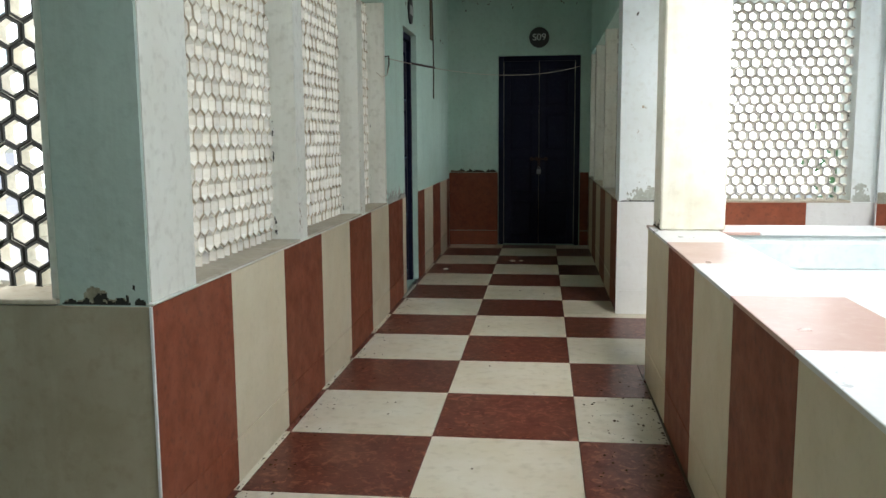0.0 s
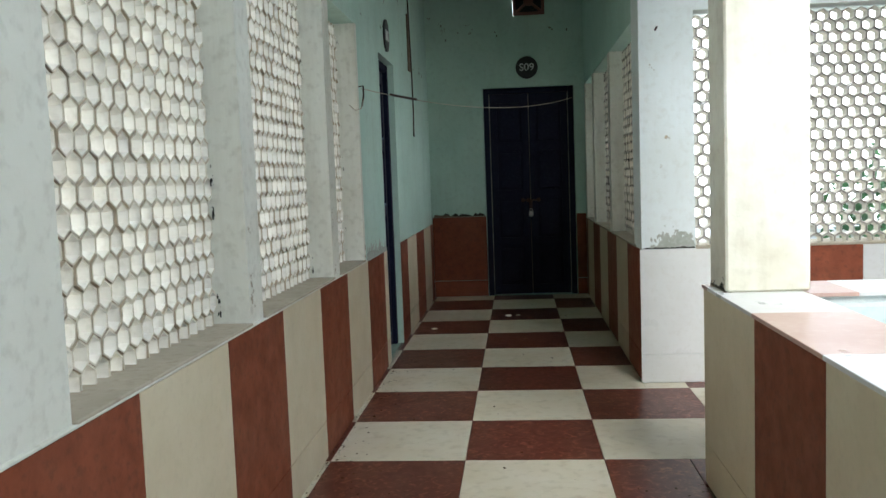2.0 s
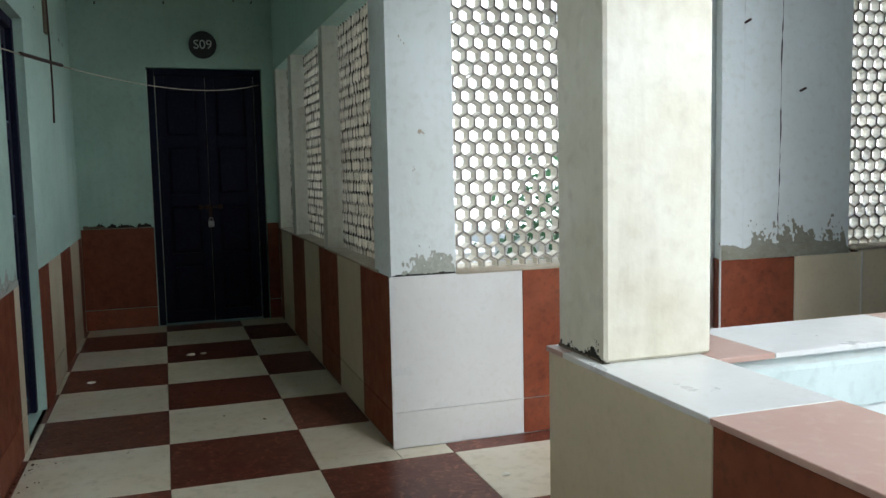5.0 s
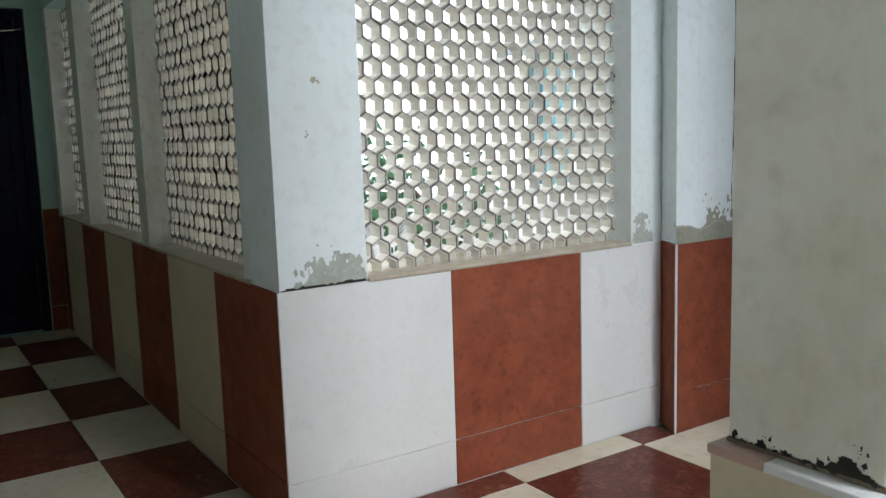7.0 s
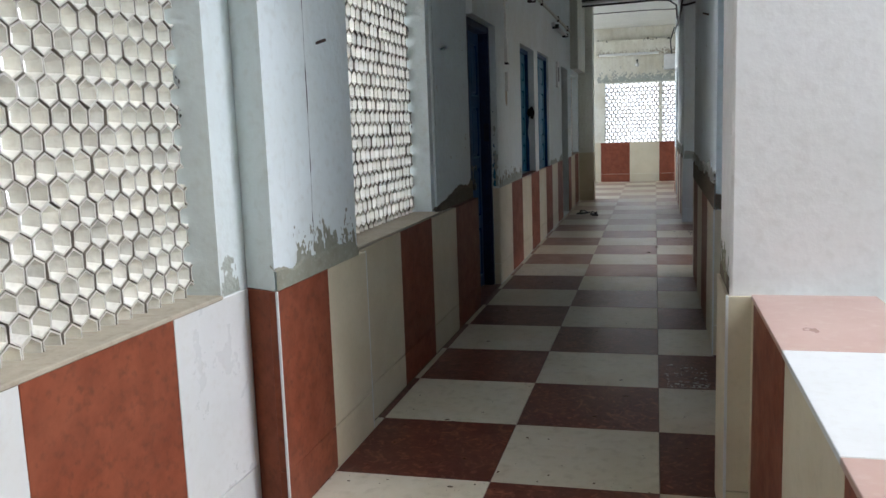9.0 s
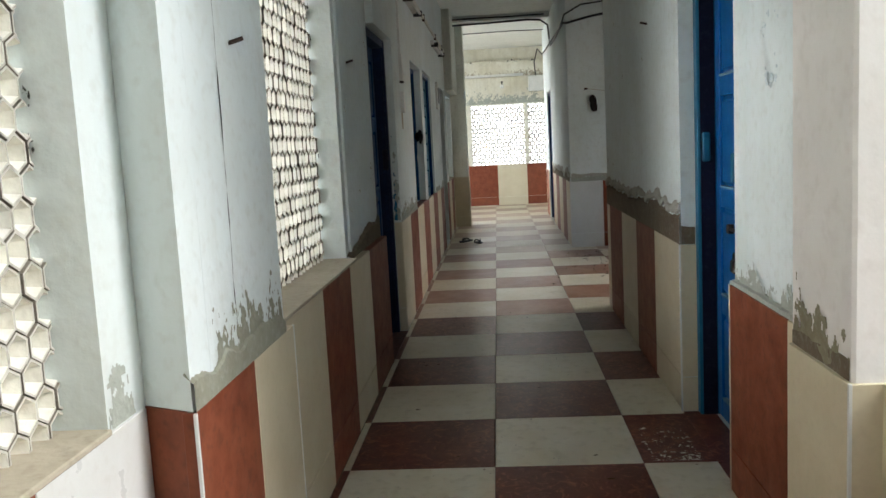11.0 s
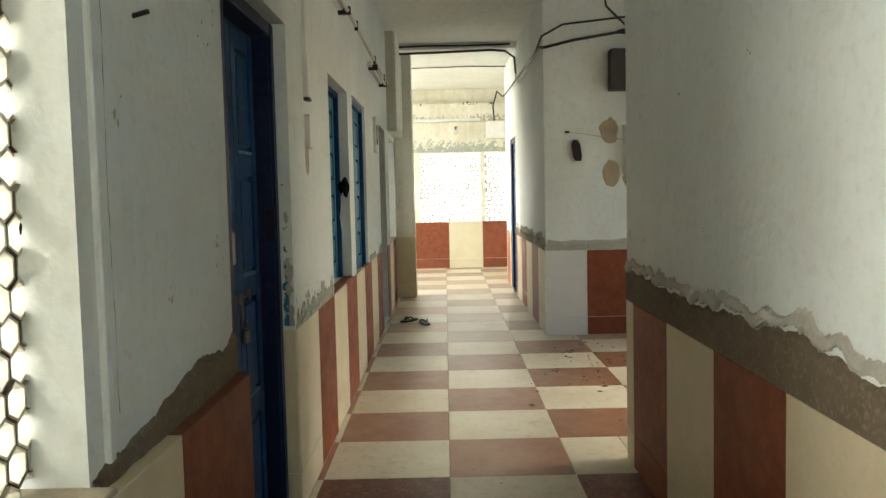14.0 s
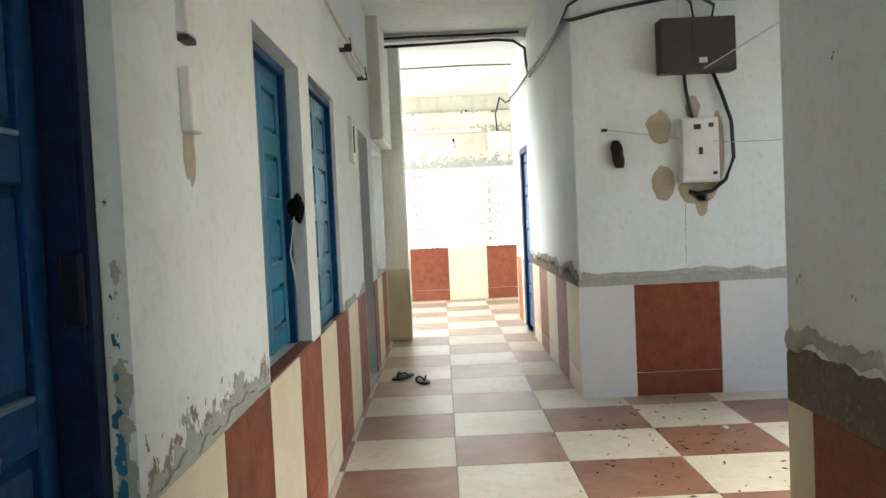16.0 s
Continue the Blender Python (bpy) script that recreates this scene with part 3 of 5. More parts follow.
# ---- columns, sills and ragged cement ----
def block(name, lo, hi, mat, label, category="column", bevel=0.008, kind="structure"):
    bm = bmesh.new()
    box_into(bm, lo, hi, bevel)
    return solid(name, bm, mat, label, category, kind)


block("column_1", (0.992, 3.08, 0.786), (1.285, 3.325, H), CREAMWASH, "limewashed square concrete column with stained faces on the parapet")
c2 = block("column_2", (2.69, 2.96, 0.0), (3.06, 3.405, H), WARMWASH, "white limewashed square concrete column beside the parapet")
dado(c2, "S", 3.415, 2.685, 3.06, 2.69, False, 0.77)
dado(c2, "E", 2.68, 3.34, 3.413, 3.3, False, 0.77, deep=0.02)


def sill(kind, p, a0, a1, z=DADO):
    bm = bmesh.new()
    wbox(bm, kind, p, a0 + 0.002, a1 - 0.002, -0.004, 0.3, z - 0.014, z, 0.003)
    solid("window_sill", bm, SILL, "dusty cement window sill on the dado wall", "window sill", "structure")


for a, b in L:
    sill("W", xL, a, b, 0.78)
for a, b in R:
    sill("E", 0.96, a, b, 0.79)
sill("N", 4.93, 1.27, 2.475, 0.79)
sill("N", yN, 3.445, 4.86, 0.80)
sill("N", yN, 12.95, 14.1, 0.80)
sill("N", 1.25, -2.05, -0.89, 0.78)

FOOT = material("olive_grey_damp_render", (0.30, 0.30, 0.24), 0.95, dark=(0.19, 0.18, 0.13), dirt=(0.42, 0.43, 0.38), scale=9, fine=45, bump=0.5, spec=0.1)
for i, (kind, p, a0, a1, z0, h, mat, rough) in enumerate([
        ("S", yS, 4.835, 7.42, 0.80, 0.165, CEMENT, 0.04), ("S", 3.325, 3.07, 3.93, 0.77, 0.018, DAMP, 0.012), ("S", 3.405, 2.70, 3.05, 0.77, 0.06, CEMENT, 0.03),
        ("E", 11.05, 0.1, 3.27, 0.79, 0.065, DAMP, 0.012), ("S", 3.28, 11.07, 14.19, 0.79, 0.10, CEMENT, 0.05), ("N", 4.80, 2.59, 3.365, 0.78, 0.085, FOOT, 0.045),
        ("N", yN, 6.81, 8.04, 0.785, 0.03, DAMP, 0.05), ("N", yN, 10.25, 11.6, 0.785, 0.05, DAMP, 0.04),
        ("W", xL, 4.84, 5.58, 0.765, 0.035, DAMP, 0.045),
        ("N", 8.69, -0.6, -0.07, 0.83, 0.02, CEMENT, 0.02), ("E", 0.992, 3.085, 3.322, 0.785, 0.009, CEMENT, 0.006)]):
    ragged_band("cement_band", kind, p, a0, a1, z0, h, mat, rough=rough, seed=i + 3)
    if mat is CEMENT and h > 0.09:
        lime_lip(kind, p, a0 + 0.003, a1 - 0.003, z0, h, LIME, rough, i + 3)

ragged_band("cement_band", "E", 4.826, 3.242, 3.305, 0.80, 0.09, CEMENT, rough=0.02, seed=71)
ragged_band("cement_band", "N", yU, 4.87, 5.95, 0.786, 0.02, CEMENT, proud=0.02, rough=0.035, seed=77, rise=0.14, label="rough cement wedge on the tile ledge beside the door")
block("plaster_ridge", (4.935, 4.868, 0.80), (4.965, 4.885, H), PALE, "low limewashed plaster ridge beside the window", "trim", 0.004)


def mould(kind, p, a0, a1, z0, z1, n, mat, seed, size=0.02):
    """A crust of clustered flecks and runs of many sizes, thicker towards its foot."""
    rng = random.Random(seed)
    verts, faces = [], []
    for _ in range(max(3, n // 5)):
        f = rng.random() ** 2.4
        ca, cz, spread = rng.uniform(a0, a1), z0 + (z1 - z0) * f, size * rng.uniform(0.6, 2.2)
        for _ in range(rng.randint(5, 16)):
            a, z = rng.gauss(ca, spread), rng.gauss(cz, spread * 0.8)
            if not (a0 < a < a1 and z0 < z < z1 + size):
                continue
            r, tall = size * (0.08 + 0.9 * rng.random() ** 3) * (1 - 0.5 * f), rng.uniform(0.5, 1.8)
            k, o = rng.randint(6, 10), len(verts)
            for i in range(k):
                q, rr = i * 2 * math.pi / k, r * rng.uniform(0.35, 1.25)
                verts.append(P(kind, p, min(max(a + rr * math.cos(q), a0), a1), 0.0046, max(z0, z + tall * rr * math.sin(q))))
            verts.append(P(kind, p, a, 0.002, max(z0 + 0.001, z)))
            faces += [(o + i, o + (i + 1) % k, o + k) for i in range(k)]
    me = bpy.data.meshes.new("fleck_patch")
    me.from_pydata(verts, [], faces)
    me.materials.append(mat)
    tagged(new("fleck_patch", me), "clustered crusty flecks on the plaster", "mould", "", "structure")


def stain(kind, p, a0, a1, z0, z1, mat, seed, cover=0.5, step=0.005, d=0.0044):
    """Blotches of damp and flaked lime, dense at the foot and broken up higher."""
    na, nz = int((a1 - a0) / step), int((z1 - z0) / step)
    keep = set()
    for i in range(na):
        side = min(1.0, min(i, na - 1 - i) * step / 0.02)
        for j in range(nz):
            a, z, f = i * step, j * step, j / nz
            n = 0.6 * noise.noise((a * 9, z * 6, seed)) + 0.75 * noise.noise((a * 26, z * 24, seed + 4.0)) + 0.5 * noise.noise((a * 80, z * 50, seed + 9.0))
            if 0.55 * n + cover - 1.05 * f ** 0.8 > 0.35 * (1 - side):
                keep.add((i, j))
    index, verts, faces = {}, [], []
    for i, j in sorted(keep):
        quad = []
        for q in ((i, j), (i + 1, j), (i + 1, j + 1), (i, j + 1)):
            if q not in index:
                index[q] = len(verts)
                jog = step * 0.45
                verts.append(P(kind, p, min(a1, max(a0, a0 + q[0] * step + jog * noise.noise((q[0] * 0.7, q[1] * 0.7, seed)))), d + 0.0006 * noise.noise((q[0] * 0.3, q[1] * 0.3, seed)),
                               z0 + q[1] * step + (jog * noise.noise((q[0] * 0.7, q[1] * 0.7, seed + 2.0)) if q[1] else 0)))
            quad.append(index[q])
        faces.append(quad)
    if faces:
        me = bpy.data.meshes.new("damp_stain")
        me.from_pydata(verts, [], faces)
        me.materials.append(mat)
        tagged(new("damp_stain", me), "ragged blotches of damp and flaked limewash on the plaster", "stain", "", "structure")


# black for mould, for cracks and for the dark gaps beside the screens
MOULD_GAP = material("black_mould_and_gap", (0.035, 0.035, 0.028), 0.95, scale=30, fine=90, spec=0.1)
OLIVE = material("olive_damp_plaster", (0.27, 0.25, 0.17), 0.95, dark=(0.16, 0.14, 0.09), dirt=(0.4, 0.39, 0.32), scale=14, fine=55, bump=0.5, spec=0.1)
stain("N", 1.25, -0.885, -0.635, 0.767, 0.86, MOULD_GAP, 1.0, 0.27, 0.004)
stain("N", 1.25, -0.885, -0.635, 0.767, 0.85, OLIVE, 1.5, 0.36, 0.004, 0.005)
stain("N", 4.93, 1.0, 1.268, 0.782, 0.98, DAMP, 2.0, 0.42, 0.004)
stain("N", 4.93, 0.968, 1.268, 0.781, 0.80, MOULD_GAP, 6.0, 0.5, 0.004, 0.0036)
stain("N", 4.93, 2.48, 2.60, 0.782, 1.02, DAMP, 3.0, 0.42)
stain("W", xL, 4.84, 5.58, 0.767, 0.95, DAMP, 4.0, 0.36)
stain("N", yN, 6.82, 8.04, 0.787, 1.0, OLIVE, 5.0, 0.42)
stain("N", yN, 6.82, 8.04, 0.787, 0.93, DAMP, 5.6, 0.5, 0.005, 0.0036)
mould("E", 0.988, 3.082, 3.32, 0.787, 0.83, 40, MOULD_GAP, 9, 0.007)
stain("N", 4.80, 2.73, 3.36, 0.785, 1.03, FOOT, 10.0, 0.56, 0.004)
stain("S", 3.318, 3.07, 3.93, 0.772, 0.93, DAMP, 11.0, 0.42)
stain("S", 3.405, 2.70, 3.05, 0.772, 0.98, OLIVE, 11.5, 0.5, 0.005, -0.0015)
stain("E", 18.1945, 2.6, 4.8, 2.605, 2.9, SILL, 41.0, 0.22, 0.012)
mould("E", 18.194, 3.3, 4.8, 2.885, 2.918, 60, MOULD_GAP, 42, 0.02)
stain("E", 18.3455, 2.6, 4.8, 2.07, 2.58, DAMP, 43.0, 0.34, 0.012)
mould("N", 8.69, -0.6, 0.9, 2.68, 3.15, 60, CEMENT, 50, 0.011)
mould("W", xL, 4.9, 8.6, 2.2, 3.1, 60, CEMENT, 51, 0.010)
mould("N", 4.93, 1.0, 1.26, 1.2, 2.9, 25, SILL, 52, 0.010)
mould("S", yS, 4.9, 7.4, 1.1, 2.9, 45, SILL, 53, 0.010)
mould("N", yU, 5.0, 5.88, 1.0, 2.9, 40, SILL, 54, 0.010)
lime_lip("E", 11.05, 0.1, 3.265, 0.79, 0.065, LIME, 0.012, 6)
FLAKE = material("grey_blue_bared_plaster", (0.60, 0.68, 0.70), 0.9, dark=(0.52, 0.59, 0.60), scale=20, fine=60, spec=0.2)
mould("S", 3.315, 3.45, 3.62, 1.42, 1.72, 26, FLAKE, 12, 0.02)
mould("S", 3.315, 3.12, 3.24, 1.66, 2.0, 16, FLAKE, 13, 0.018)
stain("E", 6.794, 4.858, 4.884, 0.80, 2.0, TEAL, 14.0, 0.5, 0.003, 0.0036)
stain("E", 6.794, 4.836, 4.884, 0.80, 1.7, DAMP, 15.0, 0.5, 0.004)
stain("S", 3.305, 4.84, 4.98, 0.96, 1.4, DAMP, 16.0, 0.3)
stain("N", 1.252, -0.80, -0.70, 1.42, 1.50, OLIVE, 17.0, 0.35, 0.004)
# black flecks down each jamb stand in for dark gaps beside the screen
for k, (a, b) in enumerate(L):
    mould("W", xL - 0.098, b - 0.035, b - 0.002, 0.80, 2.6, 34, MOULD_GAP, 20 + k, 0.02)
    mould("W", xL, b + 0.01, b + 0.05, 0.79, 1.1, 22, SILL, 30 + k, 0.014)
# same painted gaps at the edge of the north screens
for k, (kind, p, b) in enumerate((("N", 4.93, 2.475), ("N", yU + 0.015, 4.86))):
    mould(kind, p + 0.085, b - 0.03, b - 0.004, 0.82, 2.1, 12, MOULD_GAP, 26 + k, 0.018)

# worn foot of the column, dirty floor tiles, chipped strip
stain("E", 0.992, 3.085, 3.322, 0.787, 0.84, MOULD_GAP, 60.0, 0.30, 0.003, -0.0016)
DIRT = material("brown_trodden_dirt", (0.20, 0.15, 0.08), 0.9, dark=(0.13, 0.09, 0.05), dirt=(0.32, 0.26, 0.17), scale=14, fine=50, bump=0.2, spec=0.15)
stain("F", 0.0, 0.62, 0.955, 0.605, 1.35, DIRT, 61.0, 0.44, 0.006, -0.0007)
stain("N", 8.69, -0.6, -0.07, 0.832, 0.92, MOULD_GAP, 65.0, 0.35, 0.005)
block("sill_edging", (xL - 0.02, 1.256, 0.7655), (xL + 0.005, 4.826, 0.7735), FIN, "chipped white strip along the top of the wall tiles", "trim", 0.002)

# white edging strips on the outer tile corners
for x, y, z in ((0.958, 4.928, 0.78), (2.584, 4.798, 0.78), (-0.62, 1.248, 0.765), (3.457, 4.802, 0.78), (2.682, 3.413, 0.77), (11.048, 3.282, 0.79), (4.83, 3.312, 0.80)):
    block("edge_strip", (x - 0.004, y - 0.004, 0.002), (x + 0.004, y + 0.004, z), T_WHITE, "thin white edging strip on the tile corner", "trim", 0.001)

# inner face of the light well
TEALWASH = material("faded_teal_limewash", (0.60, 0.70, 0.68), 0.85, scale=3, fine=30, spec=0.2)
ragged_band("paint_band", "N", 3.045, 1.27, 2.68, 0.62, 0.148, TEALWASH, rough=0.004, seed=40, label="pale teal painted band under the parapet top")
block("well_floor", (1.2, -3.0, -3.4), (2.8, 3.1, -3.2), PALE, "white limewashed floor of the light well far below", "floor")
# pilaster and hanging lintel past the far window
pf = block("pilaster_far", (14.2, 4.60, 0.0), (14.5, 4.84, H), FIN, "grubby cream concrete pilaster past the far window", "pilaster")
for z0, z1 in ((0.0, CUT), (CUT, 0.785)):
    piece("tile", (14.188, 4.592, z0 + 0.001), (14.506, 4.606, z1 - 0.001), T_CREAM, pf)
    piece("tile", (14.186, 4.607, z0 + 0.001), (14.202, 4.828, z1 - 0.001), T_CREAM, pf)
block("lintel", (12.9, 4.72, 2.06), (14.19, 4.84, H), FIN, "grubby concrete lintel over the far window", "beam")
# shallow beam and stained wall above the end window
block("beam", (18.2, 1.4, 2.60), (18.352, 4.83, 2.92), CREAMWASH, "stained limewashed concrete beam over the end window", "beam")
block("beam", (13.72, 3.29, 3.10), (13.95, 4.82, H + 0.01), CEIL, "white limewashed shallow ceiling beam", "beam")


# ---- doors and shutters ----
DUSTY = material("dusty_worn_blue_paint", (0.16, 0.26, 0.30), 0.8, dark=(0.04, 0.14, 0.26), dirt=(0.34, 0.34, 0.28), scale=14, fine=60, amount=0.8)

def panelled(kind, p, a0, a1, z0, z1, d, paint, frame_paint, name, label, category, leaves=2, rows=5, post=0.055, group="", back=0.0, rebate_shade=None, worn=None):
    """A framed pair of panelled leaves set d into the wall."""
    mid = P(kind, p, (a0 + a1) / 2, d, z0)
    th = thing(name, mid, label, category, group, "structure" if name.startswith("door_") else "")
    for u, v in ((a0, a0 + post), (a1 - post, a1)):
        bm = bmesh.new()
        wbox(bm, kind, p, u + 0.001, v - 0.001, d, d + 0.09 + back, z0 + 0.002, z1 - 0.002, 0.004)
        part("frame_post", bm, frame_paint, th)
    # thin dark strips paint the shadow on the frame's inner faces
    for u in ((a0 + post, a1 - post - 0.003) if rebate_shade else ()):
        bm = bmesh.new()
        wbox(bm, kind, p, u, u + 0.003, d + 0.014, d + 0.028 + back, z0 + 0.004, z1 - post - 0.004)
        part("rebate_shade", bm, rebate_shade, th, "inner face of the frame, coloured dark for shadow")
    bm = bmesh.new()
    wbox(bm, kind, p, a0 + post, a1 - post, d + 0.002, d + 0.088 + back, z1 - post, z1 - 0.002, 0.004)
    part("frame_head", bm, frame_paint, th)
    b0, b1, t1 = a0 + post + 0.004, a1 - post - 0.004, z1 - post - 0.004
    w = (b1 - b0) / leaves
    d += back
    for i in range(leaves):
        u0, u1 = b0 + i * w + 0.002, b0 + (i + 1) * w - 0.002
        st = 0.07 if w > 0.3 else 0.05
        bm = bmesh.new()
        lo = z0 + 0.012
        wbox(bm, kind, p, u0, u1, d + 0.05, d + 0.065, lo, t1)
        wbox(bm, kind, p, u0, u0 + st, d + 0.03, d + 0.05, lo, t1, 0.003)
        wbox(bm, kind, p, u1 - st, u1, d + 0.03, d + 0.05, lo, t1, 0.003)
        step = (t1 - lo - 0.09) / rows
        fields = []
        for k in range(rows + 1):
            zz = lo + k * step
            wbox(bm, kind, p, u0 + st, u1 - st, d + 0.031, d + 0.05, zz, zz + 0.09, 0.003)
            if k < rows:
                fields.append((zz + 0.09, zz + step))
        leaf = part("leaf", bm, paint, th)
        for f0, f1 in fields:
            bm = bmesh.new()
            wbox(bm, kind, p, u0 + st + 0.018, u1 - st - 0.018, d + 0.033, d + 0.052, f0 + 0.018, f1 - 0.018, 0.012)
            part("panel", bm, paint, leaf)
            bm = bmesh.new()
            wbox(bm, kind, p, u0 + st + 0.002, u1 - st - 0.002, d + 0.028, d + 0.05, f0 - 0.006, f0 + 0.006, 0.003)
            part("moulding", bm, worn or DUSTY, leaf, "" if worn else "dusty worn moulding")
    return th


def bolt(th, kind, p, d, a, z, metal, length=0.26, steel=None):
    """A sliding bolt with its staples, hasp and padlock."""
    bm = bmesh.new()
    tube_into(bm, [P(kind, p, a - length / 2, d - 0.012, z), P(kind, p, a + length / 2, d - 0.012, z)], 0.008, 8)
    b = part("bolt", bm, metal, th, smooth=True)
    for s in (-0.8, -0.25, 0.8):
        bm = bmesh.new()
        wbox(bm, kind, p, a + s * length / 2 - 0.015, a + s * length / 2 + 0.015, d - 0.024, d + 0.003, z - 0.02, z + 0.02, 0.004)
        part("staple", bm, metal, b)
    bm = bmesh.new()
    wbox(bm, kind, p, a - 0.016, a + 0.016, d - 0.02, d - 0.008, z - 0.10, z + 0.012, 0.004)
    part("hasp", bm, metal, th)
    bm = bmesh.new()
    wbox(bm, kind, p, a - 0.024, a + 0.024, d - 0.04, d - 0.016, z - 0.17, z - 0.115, 0.007)
    lock = part("padlock", bm, steel or STEEL, th, "small steel padlock")
    bm = bmesh.new()
    tube_into(bm, [P(kind, p, a + 0.015 * math.cos(q), d - 0.028, z - 0.115 + 0.028 * math.sin(q)) for q in [math.pi * k / 8 for k in range(9)]], 0.004)
    part("shackle", bm, steel or STEEL, lock, smooth=True)


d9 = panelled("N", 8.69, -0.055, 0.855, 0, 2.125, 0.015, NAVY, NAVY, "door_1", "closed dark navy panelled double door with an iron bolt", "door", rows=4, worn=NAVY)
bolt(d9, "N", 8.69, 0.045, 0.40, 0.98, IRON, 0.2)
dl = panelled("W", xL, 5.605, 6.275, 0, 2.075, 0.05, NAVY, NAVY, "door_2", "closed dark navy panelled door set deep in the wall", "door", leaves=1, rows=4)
dr = panelled("S", yS, 3.945, 4.822, 0, 2.095, 0.07, BLUE, TEAL, "door_3", "closed bright blue panelled double door with an iron bolt", "door", rows=4, back=0.05, rebate_shade=NAVY)
bolt(dr, "S", yS, 0.15, 4.38, 0.90, IRON, 0.30, IRON)
bm = bmesh.new()
wbox(bm, "S", yS, 4.738, 4.764, 0.088, 0.122, 1.18, 1.31, 0.006)
part("hinge_plate", bm, TEAL, dr)
bm = bmesh.new()
wbox(bm, "S", yS, 4.41, 4.44, 0.125, 0.152, 1.10, 1.22, 0.005)
part("handle", bm, TEAL, dr)
dn = panelled("N", yN, 5.96, 6.795, 0, 2.045, 0.055, DEEP, INK, "door_4", "closed dark blue panelled double door with a padlocked bolt", "door", rows=4, back=0.045, rebate_shade=INK)
bm = bmesh.new()
wbox(bm, "N", yN, 6.715, 6.738, 0.06, 0.10, 1.16, 1.30, 0.006)
part("hinge_block", bm, NAVY, dn)
bm = bmesh.new()
wbox(bm, "N", yN, 6.28, 6.33, 0.125, 0.147, 1.10, 1.22, 0.005)
part("handle", bm, STEEL, dn, "worn steel pull handle")
bolt(dn, "N", yN, 0.145, 6.40, 0.97, DULL, 0.26, DULL)
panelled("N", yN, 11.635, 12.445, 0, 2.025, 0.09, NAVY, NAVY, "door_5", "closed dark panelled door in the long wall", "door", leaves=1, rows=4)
panelled("S", 3.28, 14.205, 15.095, 0, 2.055, 0.02, DEEP, INK, "door_6", "closed dark blue panelled door near the bright landing", "door", rows=5)
s1 = panelled("N", yN, 8.055, 8.975, 0.792, 2.028, 0.065, TEAL, DEEP, "shuttered_window", "closed teal panelled window shutters above the tiles", "window", rows=4, post=0.04, group="shuttered windows")
s2 = panelled("N", yN, 9.265, 10.195, 0.752, 2.045, 0.025, TEAL, DEEP, "shuttered_window", "closed teal-blue panelled window shutters nearly flush with the wall", "window", rows=4, post=0.04, group="shuttered windows")
bm = bmesh.new()
wbox(bm, "N", yN, 8.055, 8.975, 0.0, 0.065, 0.786, 0.797, 0.003)
solid("window_ledge", bm, T_RED, "dusty red tile ledge under the teal shutters", "window ledge", kind="structure")

block("threshold", (3.947, 3.166, -0.010), (4.823, 3.309, 0.0016), F_RED, "dusty dark red tile threshold in front of the door", "threshold", 0.001)
block("threshold", (5.958, 4.832, -0.0138), (6.797, 4.970, 0.0), F_RED, "dusty dark red tile threshold in front of the door", "threshold", 0.001)

# plain dark rooms behind the doors and shutters
for kind, p, a0, a1, z0, z1 in (("N", 8.69, -0.1, 0.9, -0.01, 2.2), ("W", xL, 5.5, 6.4, -0.01, 2.2), ("S", yS, 3.8, 4.95, -0.01, 2.2), ("N", yN, 5.80, 6.9, -0.01, 2.2),
                              ("N", yN, 11.5, 12.6, -0.01, 2.2), ("S", 3.28, 14.1, 15.2, -0.01, 2.2), ("N", yN, 7.95, 10.3, 0.6, 2.2)):
    bm = bmesh.new()
    wbox(bm, kind, p, a0, a1, 0.31 if kind != "S" else 0.26, 0.36, z0, z1)
    solid("wall_room", bm, SILL, "plain inner wall closing the room behind the door", "wall", "structure")

# ---- number discs, vent, clothes line ----
def number_disc(kind, p, a, z, r, text=""):
    th = thing("number_plate", P(kind, p, a, 0, z - r), "round black painted number disc above a door", "number sign", "door numbers")
    bm = bmesh.new()
    disc_into(bm, kind, p, a, z, r, -0.006, 0.012)
    part("disc", bm, BLACK, th)
    if text:
        cu = bpy.data.curves.new("number", "FONT")
        cu.body, cu.size, cu.align_x, cu.align_y, cu.extrude = text, 0.105, "CENTER", "CENTER", 0.001
        cu.materials.append(WHITE)
        ob = new("number", cu)
        ob.parent = th
        ob.rotation_euler = (math.pi / 2, 0, 0)
        ob.location = (0, -0.008, r)
        ob["label"] = "white painted number"
    else:
        for k in range(3):
            bm = bmesh.new()
            wbox(bm, kind, p, a - 0.06 + 0.045 * k, a - 0.03 + 0.045 * k, -0.008, 0.0, z - 0.035, z + 0.035)
            part("figure", bm, WHITE, th)


number_disc("N", 8.69, 0.395, 2.32, 0.112, "S09")
number_disc("W", xL, 5.95, 2.24, 0.11)
vent = thing("wall_vent", (0.43, 8.69, 2.84), "square brown cement vent grille near the ceiling", "vent")
BROWN = material("red_brown_cement", (0.24, 0.11, 0.09), 0.8, scale=10, fine=60)
for lo, hi in (((0.272, 2.842), (0.302, 3.128)), ((0.558, 2.842), (0.588, 3.128)), ((0.302, 2.842), (0.558, 2.872)), ((0.302, 3.098), (0.558, 3.128))):
    bm = bmesh.new()
    box_into(bm, (lo[0], 8.69, lo[1]), (hi[0], 8.75, hi[1]), 0.003)
    part("rim", bm, BROWN, vent)
